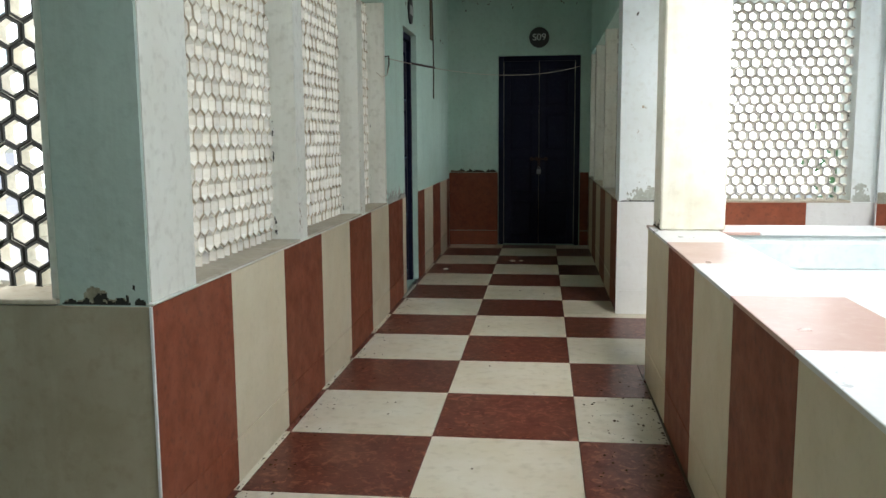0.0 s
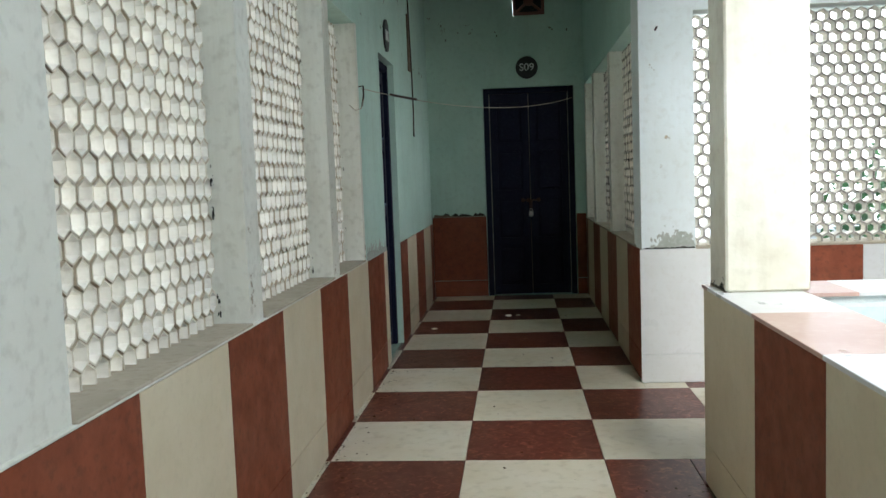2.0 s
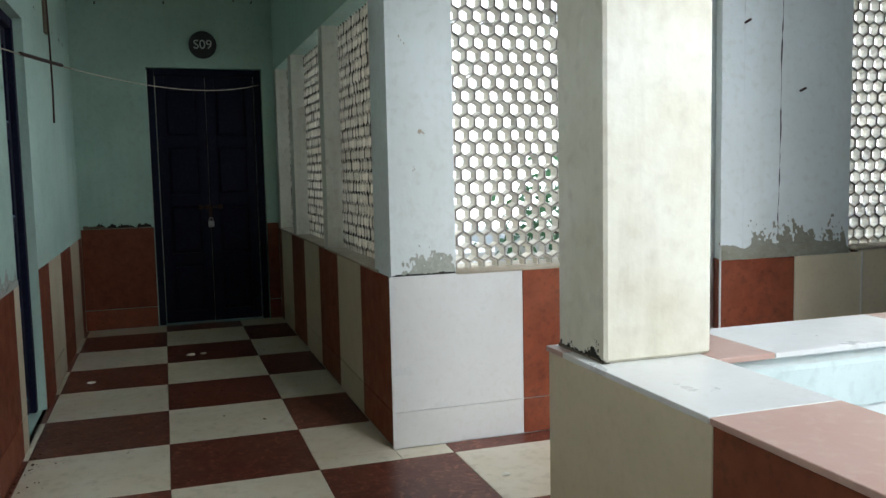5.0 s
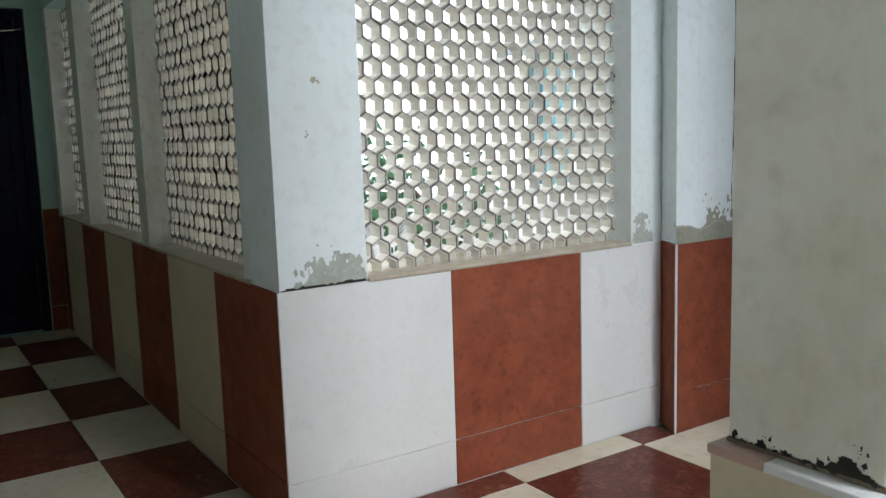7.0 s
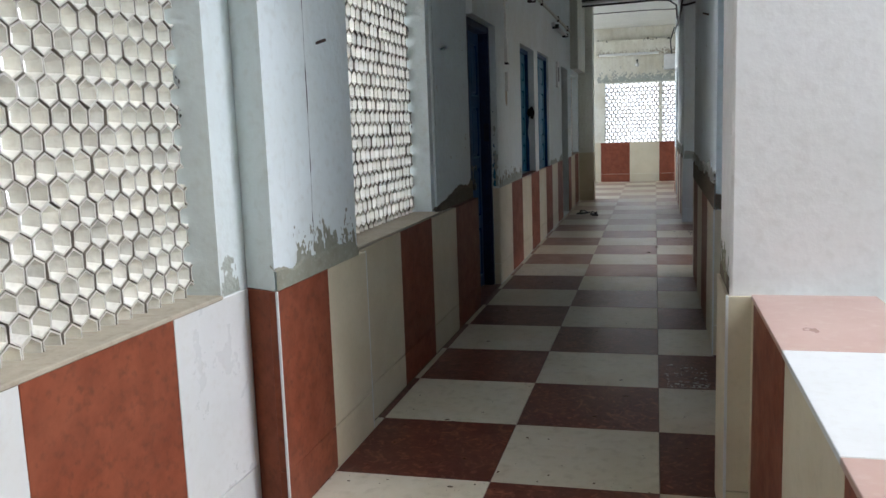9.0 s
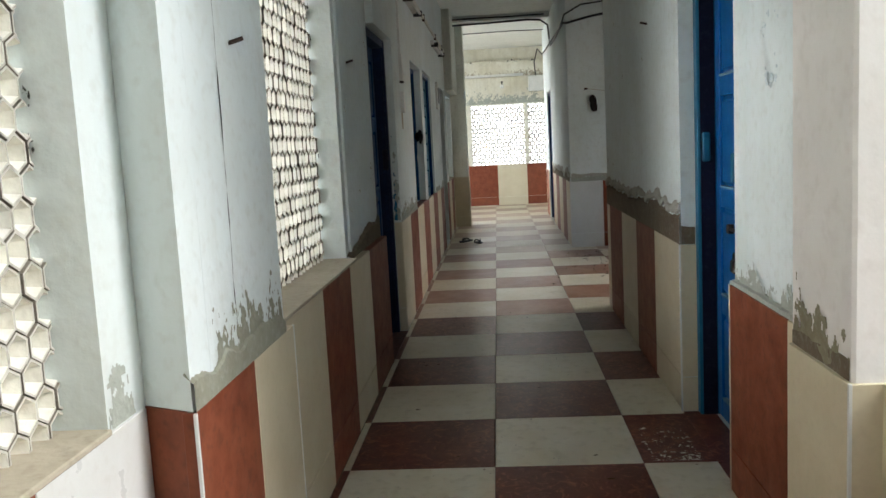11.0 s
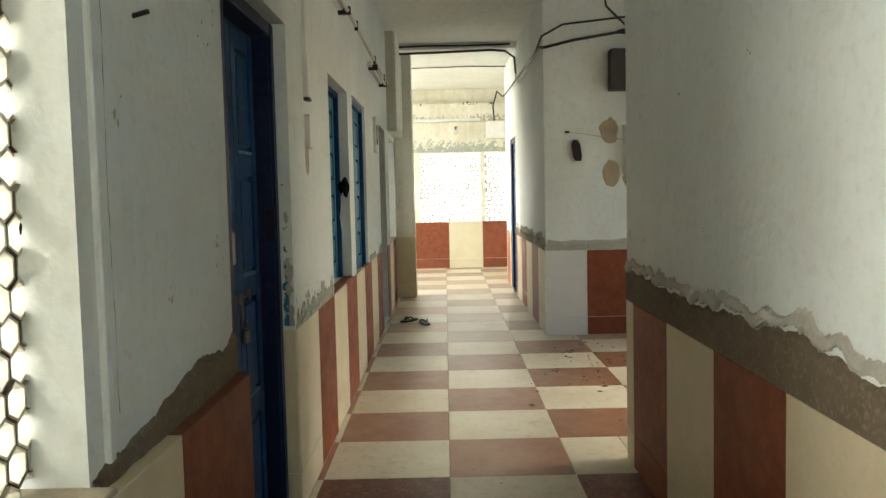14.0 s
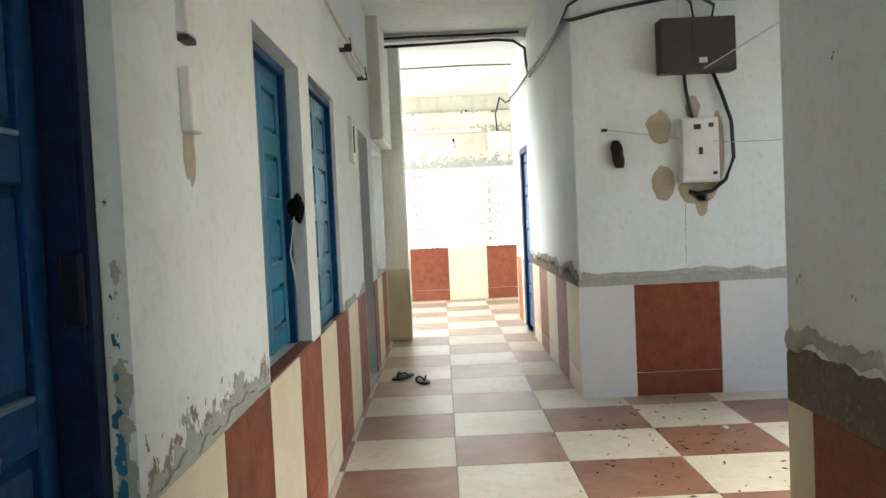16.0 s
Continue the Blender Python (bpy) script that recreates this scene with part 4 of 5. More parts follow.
for k in (-1, 1):
    bm = bmesh.new()
    tube_into(bm, [(0.43 - 0.125, 8.715, 2.985 - 0.11 * k), (0.43 + 0.125, 8.715, 2.985 + 0.11 * k)], 0.016, 6)
    part("bar", bm, BROWN, vent)
bm = bmesh.new()
disc_into(bm, "N", 8.69, 0.43, 2.985, 0.05, 0.01, 0.045, 16)
part("boss", bm, BROWN, vent)
bm = bmesh.new()
box_into(bm, (0.28, 8.86, 2.85), (0.58, 8.9, 3.12))
part("backing", bm, BLACK, vent)

line = thing("clothes_line", (-0.612, 4.84, 1.75), "thin sagging grey clothes line across the corridor end", "clothes line")
bm = bmesh.new()
A, B = Vector((-0.612, 4.84, 1.76)), Vector((0.84, 8.70, 2.0))
tube_into(bm, [A.lerp(B, k / 24) - Vector((0, 0, 0.42 * (k / 24) * (1 - k / 24))) for k in range(25)], 0.0028, 5)
part("cord", bm, SILL, line)
bm = bmesh.new()
tube_into(bm, [A.lerp(B, k / 48) - Vector((0, 0, 0.42 * (k / 48) * (1 - k / 48) - 0.004)) for k in range(4, 9)], 0.008, 6)
part("doubled_cord", bm, IRON, line)
bm = bmesh.new()
tube_into(bm, [(-0.63, 4.83, 1.77), (-0.60, 4.84, 1.775), (-0.60, 4.84, 1.72), (-0.612, 4.84, 1.66)], 0.005)
part("hook", bm, IRON, line)
bm = bmesh.new()
tube_into(bm, [(-0.60, 4.84, 1.70), (-0.60, 4.75, 1.64), (-0.61, 4.62, 1.62), (-0.62, 4.5, 1.64)], 0.0025, 5)
part("loose_end", bm, SILL, line)
# old wooden batten with hanging wire beside the side door
batten = thing("wall_batten", (-0.612, 7.22, 2.12), "weathered grey wooden batten with old wire", "batten")
bm = bmesh.new()
wbox(bm, "W", xL, 7.16, 7.27, -0.008, 0.01, 2.15, 2.62, 0.003)
part("board", bm, CEMENT, batten)
bm = bmesh.new()
tube_into(bm, [(-0.612, 7.2, 2.75), (-0.611, 7.21, 2.6), (-0.605, 7.25, 2.1), (-0.6, 7.22, 1.8), (-0.608, 7.26, 1.6)], 0.006, 5)
part("wire", bm, IRON, batten)

# ---- meter wall ----
XM = 11.05
mb = thing("cable_box", P("E", XM, 2.43, 0, 2.23), "sooty dark grey steel cable box high on the wall", "junction box")
GREY = material("sooty_dark_grey_steel", (0.035, 0.03, 0.03), 0.5, dirt=(0.07, 0.06, 0.055), scale=6, fine=40, bump=0.03)
bm = bmesh.new()
wbox(bm, "E", XM, 2.175, 2.685, -0.14, 0.01, 2.235, 2.60, 0.006)
part("case", bm, GREY, mb)
bm = bmesh.new()
wbox(bm, "E", XM, 2.20, 2.475, -0.146, -0.13, 2.25, 2.585, 0.003)
lid = part("lid", bm, GREY, mb)
bm = bmesh.new()
wbox(bm, "E", XM, 2.375, 2.43, -0.1485, -0.145, 2.29, 2.325)
part("sticker", bm, WHITE, lid, "small white label plate")
db = thing("distribution_board", P("E", XM, 2.42, 0, 1.48), "white enamelled distribution board on rough cement patches", "fuse box")
bm = bmesh.new()
wbox(bm, "E", XM, 2.29, 2.555, -0.075, 0.01, 1.485, 1.93, 0.006)
part("case", bm, WHITE, db)
bm = bmesh.new()
wbox(bm, "E", XM, 2.30, 2.545, -0.083, -0.07, 1.495, 1.92, 0.004)
lid = part("lid", bm, WHITE, db)
for a, z, w_, h_ in ((2.44, 1.865, 0.05, 0.035), (2.345, 1.875, 0.035, 0.03), (2.42, 1.70, 0.028, 0.05), (2.325, 1.545, 0.03, 0.022)):
    bm = bmesh.new()
    wbox(bm, "E", XM, a - w_ / 2, a + w_ / 2, -0.088, -0.08, z - h_ / 2, z + h_ / 2, 0.002)
    part("latch", bm, BLACK, lid)


MORTAR = material("brown_grey_mortar", (0.40, 0.35, 0.27), 0.95, dark=(0.30, 0.26, 0.19), dirt=(0.5, 0.46, 0.38), scale=14, fine=60, bump=0.5, spec=0.1)


def patch(kind, p, a, z, ra, rz, seed, mat=CEMENT, proud=0.004):
    """A rough smear of cement with an uneven outline."""
    bm = bmesh.new()
    n = 30
    rim = [bm.verts.new(P(kind, p, a + ra * (1 + 0.28 * noise.noise((math.cos(k * 2 * math.pi / n) * 2, math.sin(k * 2 * math.pi / n) * 2, seed))) * math.cos(k * 2 * math.pi / n), -proud * 0.3 + 0.006,
                          z + rz * (1 + 0.28 * noise.noise((math.cos(k * 2 * math.pi / n) * 2, math.sin(k * 2 * math.pi / n) * 2, seed + 9))) * math.sin(k * 2 * math.pi / n))) for k in range(n)]
    mid = [bm.verts.new(Vector(v.co) * 0.85 + Vector(P(kind, p, a, -proud + 0.006, z)) * 0.15 + Vector(P(kind, 0, 0, -proud, 0)) * 0.7) for v in rim]
    for k in range(n):
        bm.faces.new((rim[k], rim[(k + 1) % n], mid[(k + 1) % n], mid[k]))
    bm.faces.new(mid)
    solid("cement_patch", bm, mat, "rough brown-grey mortar patch smeared on the wall", "cement patch", group="cement patches")


for i, (a, z, ra, rz) in enumerate(((2.68, 1.88, 0.085, 0.115), (2.66, 1.49, 0.08, 0.12), (2.42, 1.44, 0.14, 0.10), (2.40, 1.34, 0.045, 0.09), (2.44, 2.0, 0.05, 0.09), (2.28, 1.72, 0.05, 0.25))):
    patch("E", XM, a, z, ra, rz, i + 2.0, MORTAR)
cab = thing("cable_bundle", P("E", XM, 2.6, 0, 2.6), "black cables clipped along the wall and round the corner", "cable")
runs = [
    ([(11.03, 2.30, 2.24), (11.02, 2.25, 2.1), (11.01, 2.19, 1.9), (11.01, 2.18, 1.65), (11.01, 2.24, 1.5), (11.015, 2.34, 1.42), (11.02, 2.44, 1.41), (11.03, 2.49, 1.43)], 0.014),
    ([(11.03, 2.50, 2.24), (11.03, 2.49, 2.12), (11.035, 2.46, 1.98), (11.04, 2.45, 1.93)], 0.012),
    ([(11.02, 1.6, 2.73), (11.02, 2.2, 2.74), (11.02, 2.6, 2.76), (11.02, 3.0, 2.70), (11.02, 3.27, 2.64), (11.06, 3.305, 2.65), (11.6, 3.30, 2.66), (12.6, 3.30, 2.68), (13.6, 3.30, 2.70)], 0.014),
    ([(11.02, 1.6, 2.86), (11.02, 2.5, 2.90), (11.01, 3.1, 2.84), (11.02, 3.29, 2.74), (11.3, 3.31, 2.66), (12.4, 3.30, 2.63), (13.5, 3.295, 2.66)], 0.01),
    ([(13.6, 3.30, 2.70), (13.68, 3.30, 2.80), (13.70, 3.31, 2.98), (13.70, 3.42, 3.06), (13.70, 3.6, 3.075), (13.70, 4.2, 3.06), (13.70, 4.80, 3.05)], 0.015),
    ([(13.69, 3.36, 3.14), (13.695, 3.9, 3.135), (13.69, 4.4, 3.14), (13.69, 4.80, 3.13)], 0.012),
    ([(13.6, 3.30, 2.70), (14.6, 3.30, 2.72), (15.6, 3.30, 2.75), (15.85, 3.30, 2.77)], 0.009),
    ([(15.6, 3.0, 3.15), (15.6, 3.8, 3.165), (15.6, 5.0, 3.15)], 0.008),
    ([(11.03, 2.42, 2.60), (11.02, 2.44, 2.72), (11.03, 2.55, 2.85), (11.03, 2.7, 3.0), (11.03, 2.72, 3.17)], 0.01),
    ([(11.03, 2.30, 2.60), (11.02, 2.28, 2.70), (11.02, 2.45, 2.80), (11.02, 2.6, 2.77)], 0.012)]
for pts, r in runs:
    bm = bmesh.new()
    tube_into(bm, pts, r, 7)
    part("cable", bm, BLACK, cab, smooth=True)
bm = bmesh.new()
tube_into(bm, [(11.02, 2.52, 2.60), (11.02, 2.53, 3.16)], 0.012, 8)
part("conduit", bm, WHITE, cab, "thin white conduit")
wire = thing("wall_wire", P("E", XM, 3.05, 0, 1.86), "thin wire strung on nails with a brown rag hanging", "wire")
bm = bmesh.new()
tube_into(bm, [(11.02, 3.06, 1.875), (11.01, 2.9, 1.85), (10.98, 2.5, 1.78), (10.96, 2.2, 1.75), (10.96, 1.7, 1.75)], 0.003, 5)
part("wire", bm, SILL, wire)
bm = bmesh.new()
wbox(bm, "E", XM, 3.045, 3.085, -0.035, 0.01, 1.865, 1.885, 0.004)
part("nail", bm, IRON, wire)
bm = bmesh.new()
tube_into(bm, [(10.9, 2.40, 2.25), (10.2, 2.1, 2.43), (9.6, 1.85, 2.58), (8.5, 1.4, 2.86)], 0.004, 5)
part("stay_wire", bm, WHITE, wire)
bm = bmesh.new()
cols = []
for i in range(7):
    z = 1.80 - 0.032 * i
    wid = (0.02, 0.045, 0.05, 0.045, 0.05, 0.045, 0.03)[i]
    c = 2.995 - 0.004 * i
    cols.append([[bm.verts.new((11.03 - dd + 0.006 * math.sin(3.0 * i + k * 1.7), c + wid * (k / 4 - 0.5) * 1.6, z)) for k in range(5)] for dd in (0.03, 0.0)])
for u, v in zip(cols, cols[1:]):
    for s in (0, 1):
        for k in range(4):
            bm.faces.new((u[s][k], u[s][k + 1], v[s][k + 1], v[s][k]))
    for k in (0, 4):
        bm.faces.new((u[0][k], u[1][k], v[1][k], v[0][k]))
RAG = material("dark_brown_cloth", (0.018, 0.009, 0.007), 0.95, scale=20, fine=120, bump=0.3)
solid("rag", bm, RAG, "dark brown rag hanging from the wire", "cloth", smooth=True)

# nails left in the walls
for kind, p, a, z in (("N", 8.69, -0.42, 2.62), ("N", 8.69, 0.1, 2.64), ("N", 8.69, 0.80, 2.67), ("N", 8.69, -0.05, 1.02), ("N", 4.93, 1.06, 2.02), ("N", 4.80, 2.72, 1.92), ("N", 4.80, 3.05, 1.60), ("S", yS, 6.4, 2.35), ("S", yS, 5.6, 1.9), ("N", yU, 5.2, 1.75)):
    bm = bmesh.new()
    tube_into(bm, [P(kind, p, a, 0.012, z), P(kind, p, a + 0.004, -0.03, z + 0.012)], 0.006, 6)
    solid("nail", bm, IRON, "rusty iron nail driven into the wall", "nail", group="wall nails", smooth=True)


def crack(kind, p, a, z0, z1, seed, wide=0.006):
    """A thin dark open joint running up the plaster."""
    rng = random.Random(seed)
    bm = bmesh.new()
    rows, x = [], a
    n = 60
    for i in range(n + 1):
        x += rng.uniform(-0.003, 0.003) + (a - x) * 0.1
        w_ = wide * (0.12 + 1.1 * rng.random() ** 2)
        z = z0 + (z1 - z0) * i / n
        rows.append((bm.verts.new(P(kind, p, x - w_ / 2, 0.0045, z)), bm.verts.new(P(kind, p, x + w_ / 2, 0.0045, z))))
    for u, v in zip(rows, rows[1:]):
        bm.faces.new((u[0], u[1], v[1], v[0]))
    solid("crack", bm, MOULD_GAP, "thin dark crack running up the plaster", "crack", "structure")


crack("N", 4.80, 2.93, 0.86, 3.1, 3, 0.008)
crack("N", yU, 5.02, 0.9, 3.1, 8, 0.003)
crack("E", 11.05, 2.52, 0.86, 1.45, 5, 0.004)

# ---- fittings on the long north wall ----
sw = thing("switch_board", P("N", yN, 7.2, 0, 1.56), "white plastic switch boxes and casing run down the wall", "switch")
for a0, a1, z0, z1, dd in ((7.22, 7.25, 2.0, 3.15, 0.012), (7.20, 7.28, 1.80, 2.0, 0.02), (7.20, 7.28, 1.565, 1.72, 0.022)):
    bm = bmesh.new()
    wbox(bm, "N", yN, a0, a1, -dd, 0.012, z0, z1, 0.004)
    part("casing" if z1 > 3 else "box", bm, WHITE, sw)
bm = bmesh.new()
wbox(bm, "N", yN, 7.205, 7.275, -0.021, 0.01, 1.784, 1.799, 0.002)
part("socket", bm, BLACK, sw, "broken black socket")
patch("N", yN, 7.25, 1.52, 0.05, 0.08, 21.0, SILL, 0.003)
run = thing("wire_casing", P("N", yN, 9.5, 0, 2.47), "old plastic wire casing along the top of the wall", "conduit")
bm = bmesh.new()
wbox(bm, "N", yN, 7.2, 13.6, -0.016, 0.008, 2.58, 2.61, 0.003)
part("casing", bm, FIN, run)
for a in (8.1, 9.6, 11.2, 12.4):
    bm = bmesh.new()
    wbox(bm, "N", yN, a, a + 0.03, -0.02, 0.008, 2.56, 2.63, 0.003)
    part("clip", bm, IRON, run)


def tube_light(a0, a1, z):
    th = thing("tube_light", P("N", yN, (a0 + a1) / 2, 0, z - 0.03), "old unlit fluorescent tube light on the wall", "lamp", "tube lights")
    bm = bmesh.new()
    wbox(bm, "N", yN, a0, a1, -0.035, 0.008, z - 0.02, z + 0.03, 0.005)
    part("body", bm, WHITE, th)
    bm = bmesh.new()
    tube_into(bm, [P("N", yN, a0 + 0.04, -0.06, z - 0.02), P("N", yN, a1 - 0.04, -0.06, z - 0.02)], 0.014, 8)
    part("tube", bm, WHITE, th, smooth=True)
    for a in (a0 + 0.03, a1 - 0.03):
        bm = bmesh.new()
        wbox(bm, "N", yN, a - 0.015, a + 0.015, -0.08, 0.0, z - 0.045, z + 0.005, 0.004)
        part("holder", bm, BLACK, th)


tube_light(7.7, 8.6, 2.50)
tube_light(10.6, 11.8, 2.46)
mt = thing("electric_meter", P("N", yN, 11.05, 0, 1.73), "small white meter panel on the wall", "switch")
bm = bmesh.new()
wbox(bm, "N", yN, 10.97, 11.13, -0.025, 0.01, 1.73, 2.05, 0.005)
part("plate", bm, WHITE, mt)
bm = bmesh.new()
wbox(bm, "N", yN, 11.0, 11.05, -0.032, -0.02, 1.80, 1.98, 0.003)
part("socket", bm, BLACK, mt)

# bulging black bag on the shutter latch
CLOTH = material("black_cloth", (0.006, 0.006, 0.008), 1.0, scale=30, fine=120, bump=0.3, spec=0.1)
bm = bmesh.new()
bmesh.ops.create_icosphere(bm, subdivisions=3, radius=1.0)
for v in bm.verts:
    k = 1 + 0.45 * noise.noise(v.co * 1.6)
    v.co = Vector((8.935 + 0.03 * v.co.x * k, 4.868 + 0.034 * v.co.y * k, 1.40 + 0.06 * v.co.z * k))
solid("black_bag", bm, CLOTH, "small black cloth bag hanging on the shutter", "bag", smooth=True)
bm = bmesh.new()
tube_into(bm, [(8.91, 4.876, 1.36), (8.82, 4.885, 1.2), (8.86, 4.88, 1.12), (8.89, 4.878, 1.05)], 0.004, 5)
solid("hanging_string", bm, WHITE, "white string hanging from the shutter", "string")

# ---- end of the corridor ----
eb = thing("meter_box", P("E", 18.35, 3.28, 0.15, 2.29), "white metal meter box on the end wall", "junction box")
bm = bmesh.new()
box_into(bm, (18.02, 3.13, 2.28), (18.21, 3.45, 2.58), 0.006)
part("case", bm, WHITE, eb)
bm = bmesh.new()
tube_into(bm, [(18.15, 3.3, 2.58), (18.15, 3.32, 2.85), (18.1, 3.25, 3.1), (17.6, 3.2, 2.95), (16.5, 3.2, 2.85)], 0.012, 7)
part("cable", bm, BLACK, eb, smooth=True)
et = thing("tube_light", (18.19, 4.1, 2.58), "unlit fluorescent tube light under the beam", "lamp", "tube lights")
bm = bmesh.new()
box_into(bm, (18.15, 3.55, 2.60), (18.2, 4.75, 2.65), 0.004)
part("body", bm, WHITE, et)
bulb = thing("bulb_holder", (18.2, 3.98, 2.42), "small bulb in a holder on the end wall", "lamp")
bm = bmesh.new()
tube_into(bm, [(18.36, 3.98, 2.5), (18.25, 3.98, 2.5), (18.25, 3.98, 2.44)], 0.02, 8)
part("holder", bm, BLACK, bulb)
bm = bmesh.new()
bmesh.ops.create_uvsphere(bm, u_segments=12, v_segments=8, radius=0.04)
for v in bm.verts:
    v.co += Vector((18.25, 3.98, 2.41))
part("bulb", bm, WHITE, bulb, smooth=True)

# ---- things on the floor ----
def sandal(at, turn):
    """A flip-flop: a thick shaped sole with a forked strap."""
    th = thing("slipper", at, "worn black rubber slipper lying on the tiled floor", "slipper", "pair of slippers")
    th.rotation_euler = (0, 0, turn)
    bm = bmesh.new()
    n = 20
    rim = []
    for k in range(n):
        q = k * 2 * math.pi / n
        y = 0.13 * math.sin(q)
        wdt = 0.047 * (1.0 + 0.18 * math.sin(q) - 0.18 * math.cos(2 * q) * 0.5)
        rim.append((wdt * math.cos(q), y))
    lo = [bm.verts.new((x, y, 0.001)) for x, y in rim]
    hi = [bm.verts.new((x, y, 0.018)) for x, y in rim]
    for k in range(n):
        bm.faces.new((lo[k], lo[(k + 1) % n], hi[(k + 1) % n], hi[k]))
    bm.faces.new(lo)
    bm.faces.new(hi)
    ob = new("sole", finish("sole", bm, BLACK))
    ob.parent = th
    for s in (-1, 1):
        bm = bmesh.new()
        tube_into(bm, [(0.0, 0.075, 0.018), (s * 0.012, 0.055, 0.045), (s * 0.032, 0.01, 0.05), (s * 0.042, -0.03, 0.018)], 0.007, 6)
        ob = new("strap", finish("strap", bm, BLACK, True))
        ob.parent = th


sandal((12.12, 4.60, 0), 0.9)
sandal((11.93, 4.44, 0), 1.9)
rng = random.Random(5)
LITTER = material("dry_leaf_litter", (0.07, 0.045, 0.025), 0.9, scale=30, fine=90)
bm = bmesh.new()
for i in range(110):
    x, y = rng.gauss(9.7, 0.75), rng.gauss(2.95, 0.42)
    if not (7.6 < x < 10.95 and 1.2 < y < 3.7):
        continue
    a, l, wd = rng.uniform(0, 6.28), rng.uniform(0.006, 0.03), rng.uniform(0.003, 0.010)
    ca, sa, h = math.cos(a), math.sin(a), rng.uniform(0.002, 0.008)
    q = [bm.verts.new((x + ca * u - sa * v, y + sa * u + ca * v, zz)) for u, v, zz in ((-l, 0, 0.001), (0, -wd, h), (l, 0, 0.002), (0, wd, h * 0.6))]
    bm.faces.new(q)
    c = bm.verts.new((x, y, h + 0.003))
    for u, v in zip(q, q[1:] + q[:1]):
        bm.faces.new((u, v, c))
solid("leaf_litter", bm, LITTER, "scattered dry leaf bits and crumbs on the tiles", "litter", "stuff")
for x, y, s in ((0.155, 7.38, 0.03), (0.24, 7.40, 0.022), (-0.446, 6.8, 0.025), (1.3, 4.45, 0.02), (10.1, 2.6, 0.03), (7.2, 4.5, 0.02)):
    bm = bmesh.new()
    bmesh.ops.create_icosphere(bm, subdivisions=2, radius=1.0)
    for v in bm.verts:
        k = 1 + 0.5 * noise.noise(v.co * 1.7 + Vector((x, y, 0)))
        v.co = Vector((x + s * v.co.x * k, y + s * 0.7 * v.co.y * k, s * 0.3 + s * 0.3 * v.co.z))
    solid("plaster_crumb", bm, FIN, "small crumb of fallen plaster on the floor", "debris", group="crumbs")

GRIT = material("brown_floor_grit", (0.09, 0.06, 0.035), 0.95, scale=30, fine=90, spec=0.1)


def grit(x0, x1, y0, y1, n, seed, edge, mat=GRIT, label="brown specks of dirt along the foot of the wall"):
    """Specks and crusts of dirt on the tiles, thicker along one edge."""
    rng = random.Random(seed)
    verts, faces = [], []
    for _ in range(n):
        f = rng.random() ** 2.5
        x, y = (x1 - (x1 - x0) * f, rng.uniform(y0, y1)) if edge == "E" else (x0 + (x1 - x0) * f, rng.uniform(y0, y1))
        r, k, o = 0.001 + 0.009 * rng.random() ** 4, rng.randint(5, 8), len(verts)
        stretch = rng.uniform(0.6, 2.0)
        for i in range(k):
            q, rr = i * 2 * math.pi / k, r * rng.uniform(0.4, 1.2)
            verts.append((min(max(x + rr * math.cos(q), x0), x1), y + stretch * rr * math.sin(q), 0.0006))
        verts.append((x, y, 0.0012 + 0.25 * r))
        faces += [(o + i, o + (i + 1) % k, o + k) for i in range(k)]
    me = bpy.data.meshes.new("floor_grit")
    me.from_pydata(verts, [], faces)
    me.materials.append(mat)
    tagged(new("floor_grit", me), label, "dirt", "", "stuff")


grit(0.62, 0.955, 0.4, 3.3, 700, 61, "E")
grit(-0.615, -0.45, 1.0, 5.5, 600, 62, "W")
grit(-0.6, 0.9, 1.0, 8.5, 250, 63, "W")
grit(2.9, 7.4, 3.35, 4.8, 250, 64, "W")
grit(4.22, 4.62, 3.36, 3.56, 260, 65, "W", FIN, "pale paint scuffs on the red tile before the door")

# ---- outside ----
BARK = material("grey_bark", (0.12, 0.09, 0.06), 0.95, scale=8, fine=50, bump=0.5)
LEAF = material("green_foliage", (0.05, 0.13, 0.04), 0.6, dark=(0.03, 0.08, 0.025), scale=3, fine=12, bump=0.0)
AQUA = material("aqua_painted_wall", (0.13, 0.30, 0.31), 0.8, scale=1.0, fine=10)
FACADE = material("white_painted_facade", (0.78, 0.77, 0.73), 0.85, scale=0.6, fine=8)


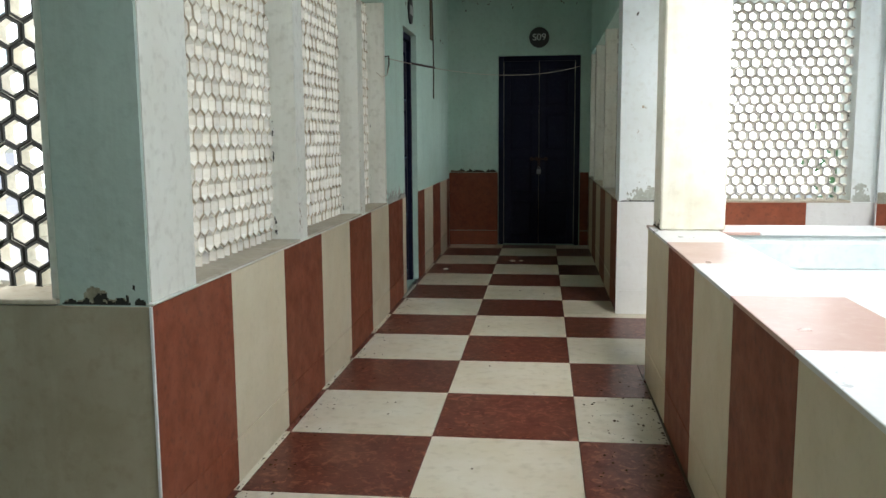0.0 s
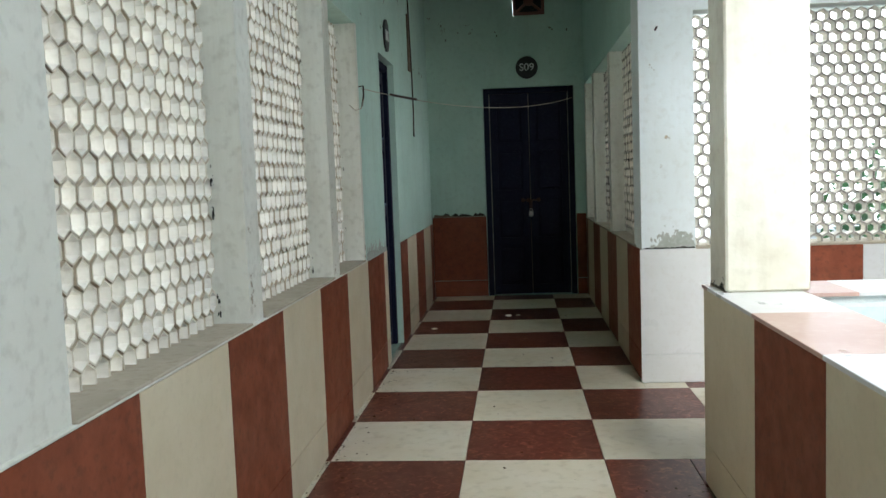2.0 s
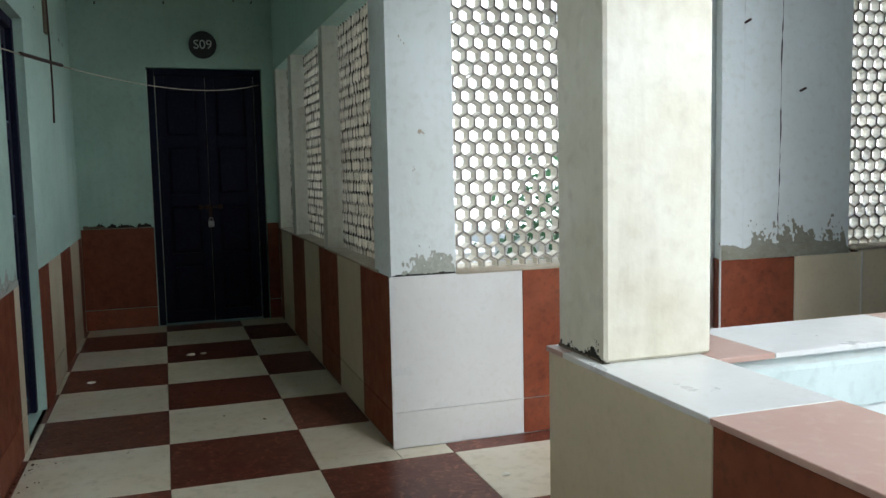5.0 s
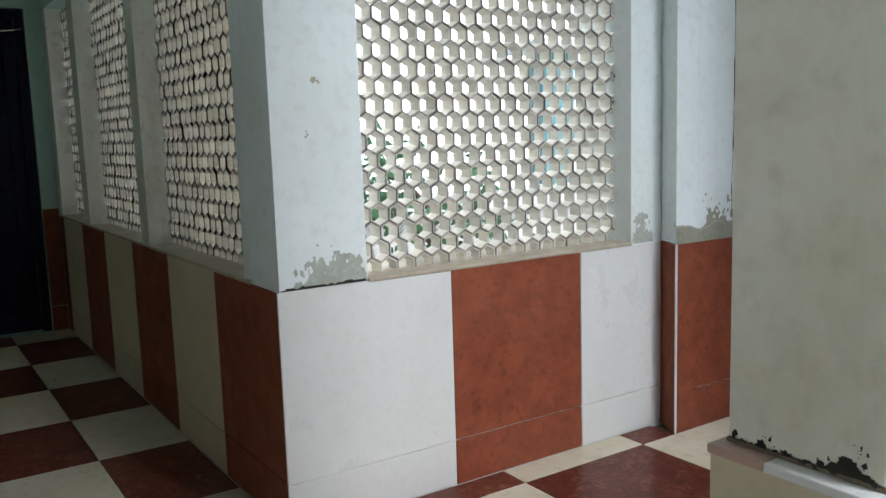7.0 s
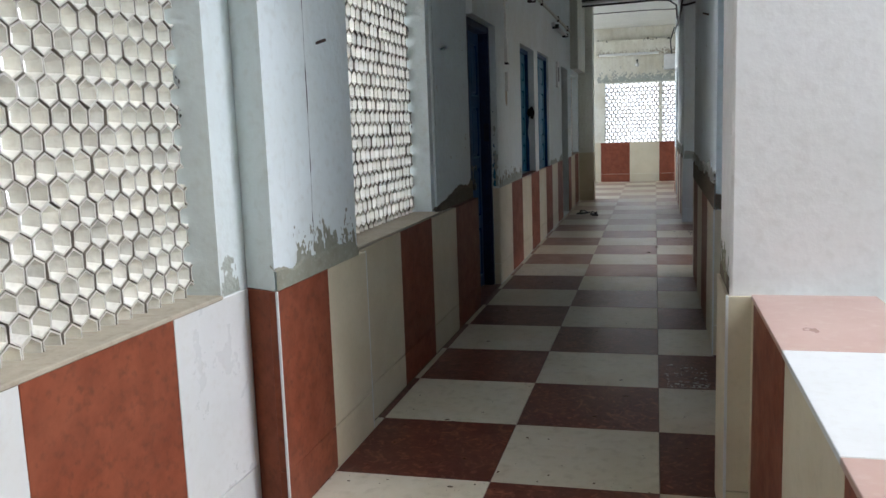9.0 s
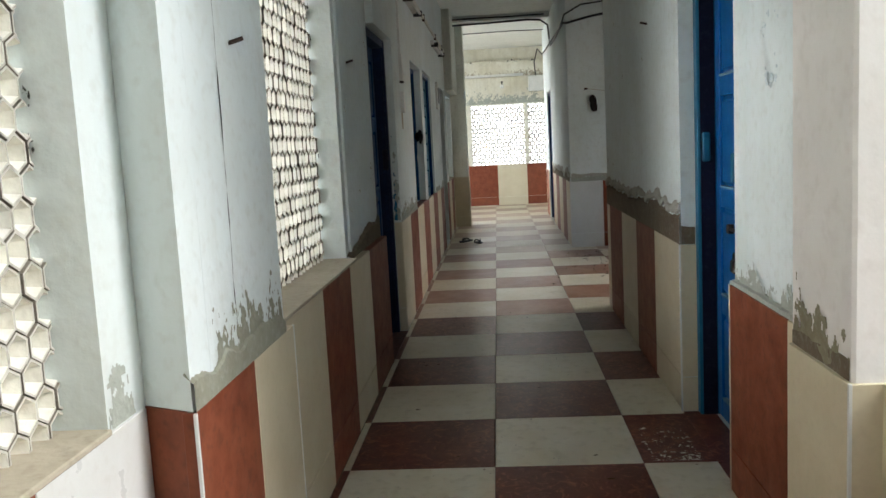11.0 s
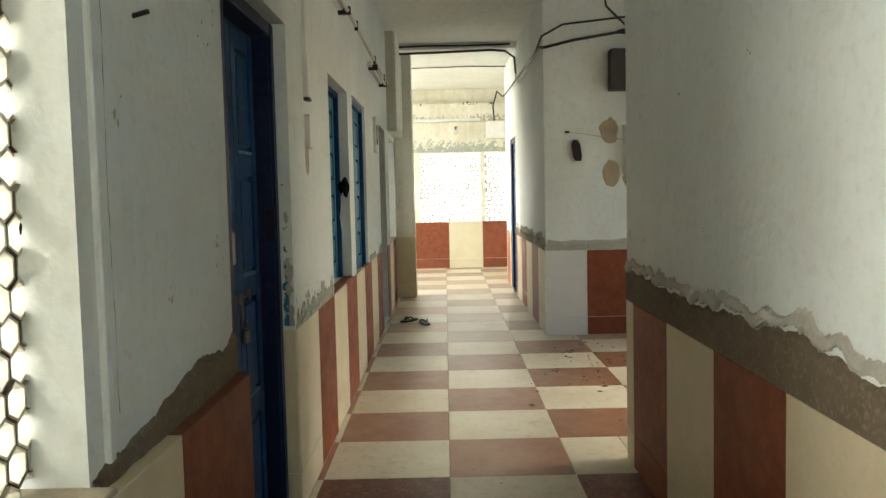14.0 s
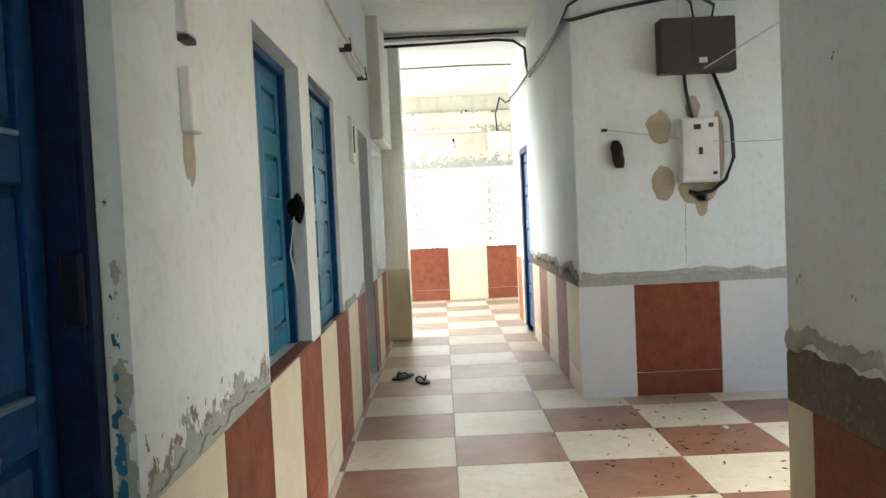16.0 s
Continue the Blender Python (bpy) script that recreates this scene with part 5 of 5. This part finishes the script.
def tree(x, y, base, height, spread, seed):
    rng = random.Random(seed)
    th = thing("tree", (x, y, base), "leafy green tree growing outside the windows", "tree", "garden trees")
    bm = bmesh.new()
    top = base + height * 0.62
    rings = []
    for k in range(7):
        f = k / 6
        r = 0.16 * (1 - 0.7 * f)
        c = (x + 0.12 * math.sin(2 * f), y, base + (top - base) * f)
        rings.append([bm.verts.new((c[0] + r * math.cos(q * math.pi / 4), c[1] + r * math.sin(q * math.pi / 4), c[2])) for q in range(8)])
    for u, v in zip(rings, rings[1:]):
        for q in range(8):
            bm.faces.new((u[q], u[(q + 1) % 8], v[(q + 1) % 8], v[q]))
    tips = []
    for k in range(9):
        a, f = rng.uniform(0, 6.28), rng.uniform(0.5, 1.0)
        s = Vector((x + 0.1, y, base + (top - base) * f))
        e = s + Vector((math.cos(a), math.sin(a), rng.uniform(0.3, 1.0))) * spread * rng.uniform(0.5, 0.9)
        tube_into(bm, [s, s.lerp(e, 0.5) + Vector((0, 0, 0.1)), e], 0.035, 5)
        tips.append(e)
    part("trunk", bm, BARK, th)
    verts, faces = [], []
    for e in tips:
        for _ in range(170):
            c = e + Vector((rng.gauss(0, 1), rng.gauss(0, 1), rng.gauss(0, 0.8))) * spread * 0.33
            u = Vector((rng.gauss(0, 1), rng.gauss(0, 1), rng.gauss(0, 1))).normalized() * rng.uniform(0.06, 0.13)
            v = u.orthogonal().normalized() * u.length * 0.55
            k = len(verts)
            verts += [c - u, c + v, c + u, c - v]
            faces.append((k, k + 1, k + 2, k + 3))
    me = bpy.data.meshes.new("crown")
    me.from_pydata(verts, [], faces)
    me.materials.append(LEAF)
    ob = new("crown", me)
    ob.parent, ob.matrix_parent_inverse = th, Matrix.Translation((-x, -y, -base))


tree(5.5, 11.3, -7.5, 12.6, 1.1, 2)
tree(3.2, 15.5, -7.5, 8.6, 1.8, 4)
tree(-9.5, 7.0, -7.5, 8.0, 1.8, 7)


def house(x0, x1, y0, y1, z1, mat, label, doors=()):
    """A plain neighbouring house with a roof slab, window openings with frames, and a coloured door."""
    th = thing("house", ((x0 + x1) / 2, (y0 + y1) / 2, -7.5), label, "house", "neighbouring houses")
    bm = bmesh.new()
    box_into(bm, (x0, y0, -7.5), (x1, y1, z1), 0.02)
    part("wall", bm, mat, th)
    bm = bmesh.new()
    box_into(bm, (x0 - 0.3, y0 - 0.3, z1), (x1 + 0.3, y1 + 0.3, z1 + 0.2), 0.02)
    part("roof", bm, CEIL, th)
    z = z1 - 2.4
    while z > -7.2:
        x = x0 + 1.0
        while x < x1 - 1.6:
            bm = bmesh.new()
            box_into(bm, (x, y0 - 0.05, z), (x + 0.9, y0 + 0.02, z + 1.2), 0.01)
            f = part("window", bm, AQUA, th)
            bm = bmesh.new()
            box_into(bm, (x + 0.07, y0 - 0.058, z + 0.07), (x + 0.83, y0 - 0.03, z + 1.13))
            part("pane", bm, BLACK, f)
            x += 2.6
        z -= 3.0


house(5.0, 14.0, 12.9, 13.8, 0.1, FACADE, "low white painted house in front of the aqua tower")
house(9.8, 10.5, 14.0, 14.5, 2.6, AQUA, "aqua painted stair tower of the neighbouring house")
house(-6.0, 8.5, 19.0, 26.0, -0.6, FACADE, "white painted neighbouring house seen through the screens")

# added glowing slabs as pale distant haze, to whiten the screen holes
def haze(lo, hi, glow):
    m = bpy.data.materials.new("glowing_backdrop")
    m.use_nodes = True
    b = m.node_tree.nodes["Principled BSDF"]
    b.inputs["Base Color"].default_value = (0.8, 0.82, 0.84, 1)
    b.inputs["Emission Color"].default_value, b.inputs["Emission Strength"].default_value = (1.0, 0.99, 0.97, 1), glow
    bm = bmesh.new()
    box_into(bm, lo, hi)
    solid("backdrop", bm, m, "glowing backdrop slab for the pale far distance", "sky", "structure")


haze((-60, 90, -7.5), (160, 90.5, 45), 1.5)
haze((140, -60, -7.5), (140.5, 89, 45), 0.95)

# ---- pierced screens ----
for a, b in L:
    jaali("W", xL, a, b, DADO, WT, prefer=1.6 if a < 2 else a, d=0.115, depth=0.072, tone=(JAALI, RIM, GROOVE_TAN))
for a, b in R:
    # east screens: darker body and joints carry the shade of their cells
    jaali("E", 0.96, a, b, DADO, WT, prefer=a, tone=(SHADED_GRIME, RIM_GREY, SHADE_RIM))
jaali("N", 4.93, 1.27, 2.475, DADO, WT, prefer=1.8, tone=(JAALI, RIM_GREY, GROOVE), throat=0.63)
jaali("N", yU, 3.37, 4.87, DADO, WT, d=0.11, prefer=4.1, tone=(JAALI, RIM, RIM_BROWN), throat=0.64)
jaali("N", yN, 12.95, 14.1, 0.785, 2.0, prefer=13.5)
# recess screen, its rims painted dark in place of backlit shade
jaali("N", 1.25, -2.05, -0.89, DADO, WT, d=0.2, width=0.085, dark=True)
jaali("E", 18.35, 3.55, 4.64, 0.83, 2.05, width=0.088, throat=0.56)
jaali("E", 18.35, 2.3, 3.47, 0.83, 2.05, width=0.088, throat=0.56)

# ---- floor tiles ----
AREAS = [(-0.65, 0.96, -3.0, 4.93), (-0.65, 0.96, 4.93, 8.69), (0.96, 2.58, 3.3, 4.93), (2.58, 14.5, 3.28, 4.83), (14.5, 18.35, 1.2, 8.0), (7.43, 11.05, 0.0, 3.28), (-2.4, -0.65, -3.0, 1.25)]
cells = {}
for x0, x1, y0, y1 in AREAS:
    for i in range(math.floor(x0 / 0.6), math.ceil(x1 / 0.6)):
        for j in range(math.floor(y0 / 0.6), math.ceil(y1 / 0.6)):
            u0, u1, v0, v1 = max(x0, i * 0.6), min(x1, i * 0.6 + 0.6), max(y0, j * 0.6), min(y1, j * 0.6 + 0.6)
            if u1 - u0 > 0.01 and v1 - v0 > 0.01:
                cells.setdefault((i, j), []).append((u0, u1, v0, v1))
for (i, j), rects in cells.items():
    whole = (min(q[0] for q in rects), max(q[1] for q in rects), min(q[2] for q in rects), max(q[3] for q in rects))
    if sum((q[1] - q[0]) * (q[3] - q[2]) for q in rects) > 0.999 * (whole[1] - whole[0]) * (whole[3] - whole[2]):
        rects = [whole]
    for u0, u1, v0, v1 in rects:
        # reds step paler along x: dust plus glare put into the colour
        piece("tile", (u0 + 0.001, v0 + 0.001, -0.014), (u1 - 0.001, v1 - 0.001, 0.0), (F_GLARE_FAR if u0 > 10.7 else F_GLARE if u0 > 7.1 else F_RED) if (i + j) % 2 == 0 else F_CREAM, floor)
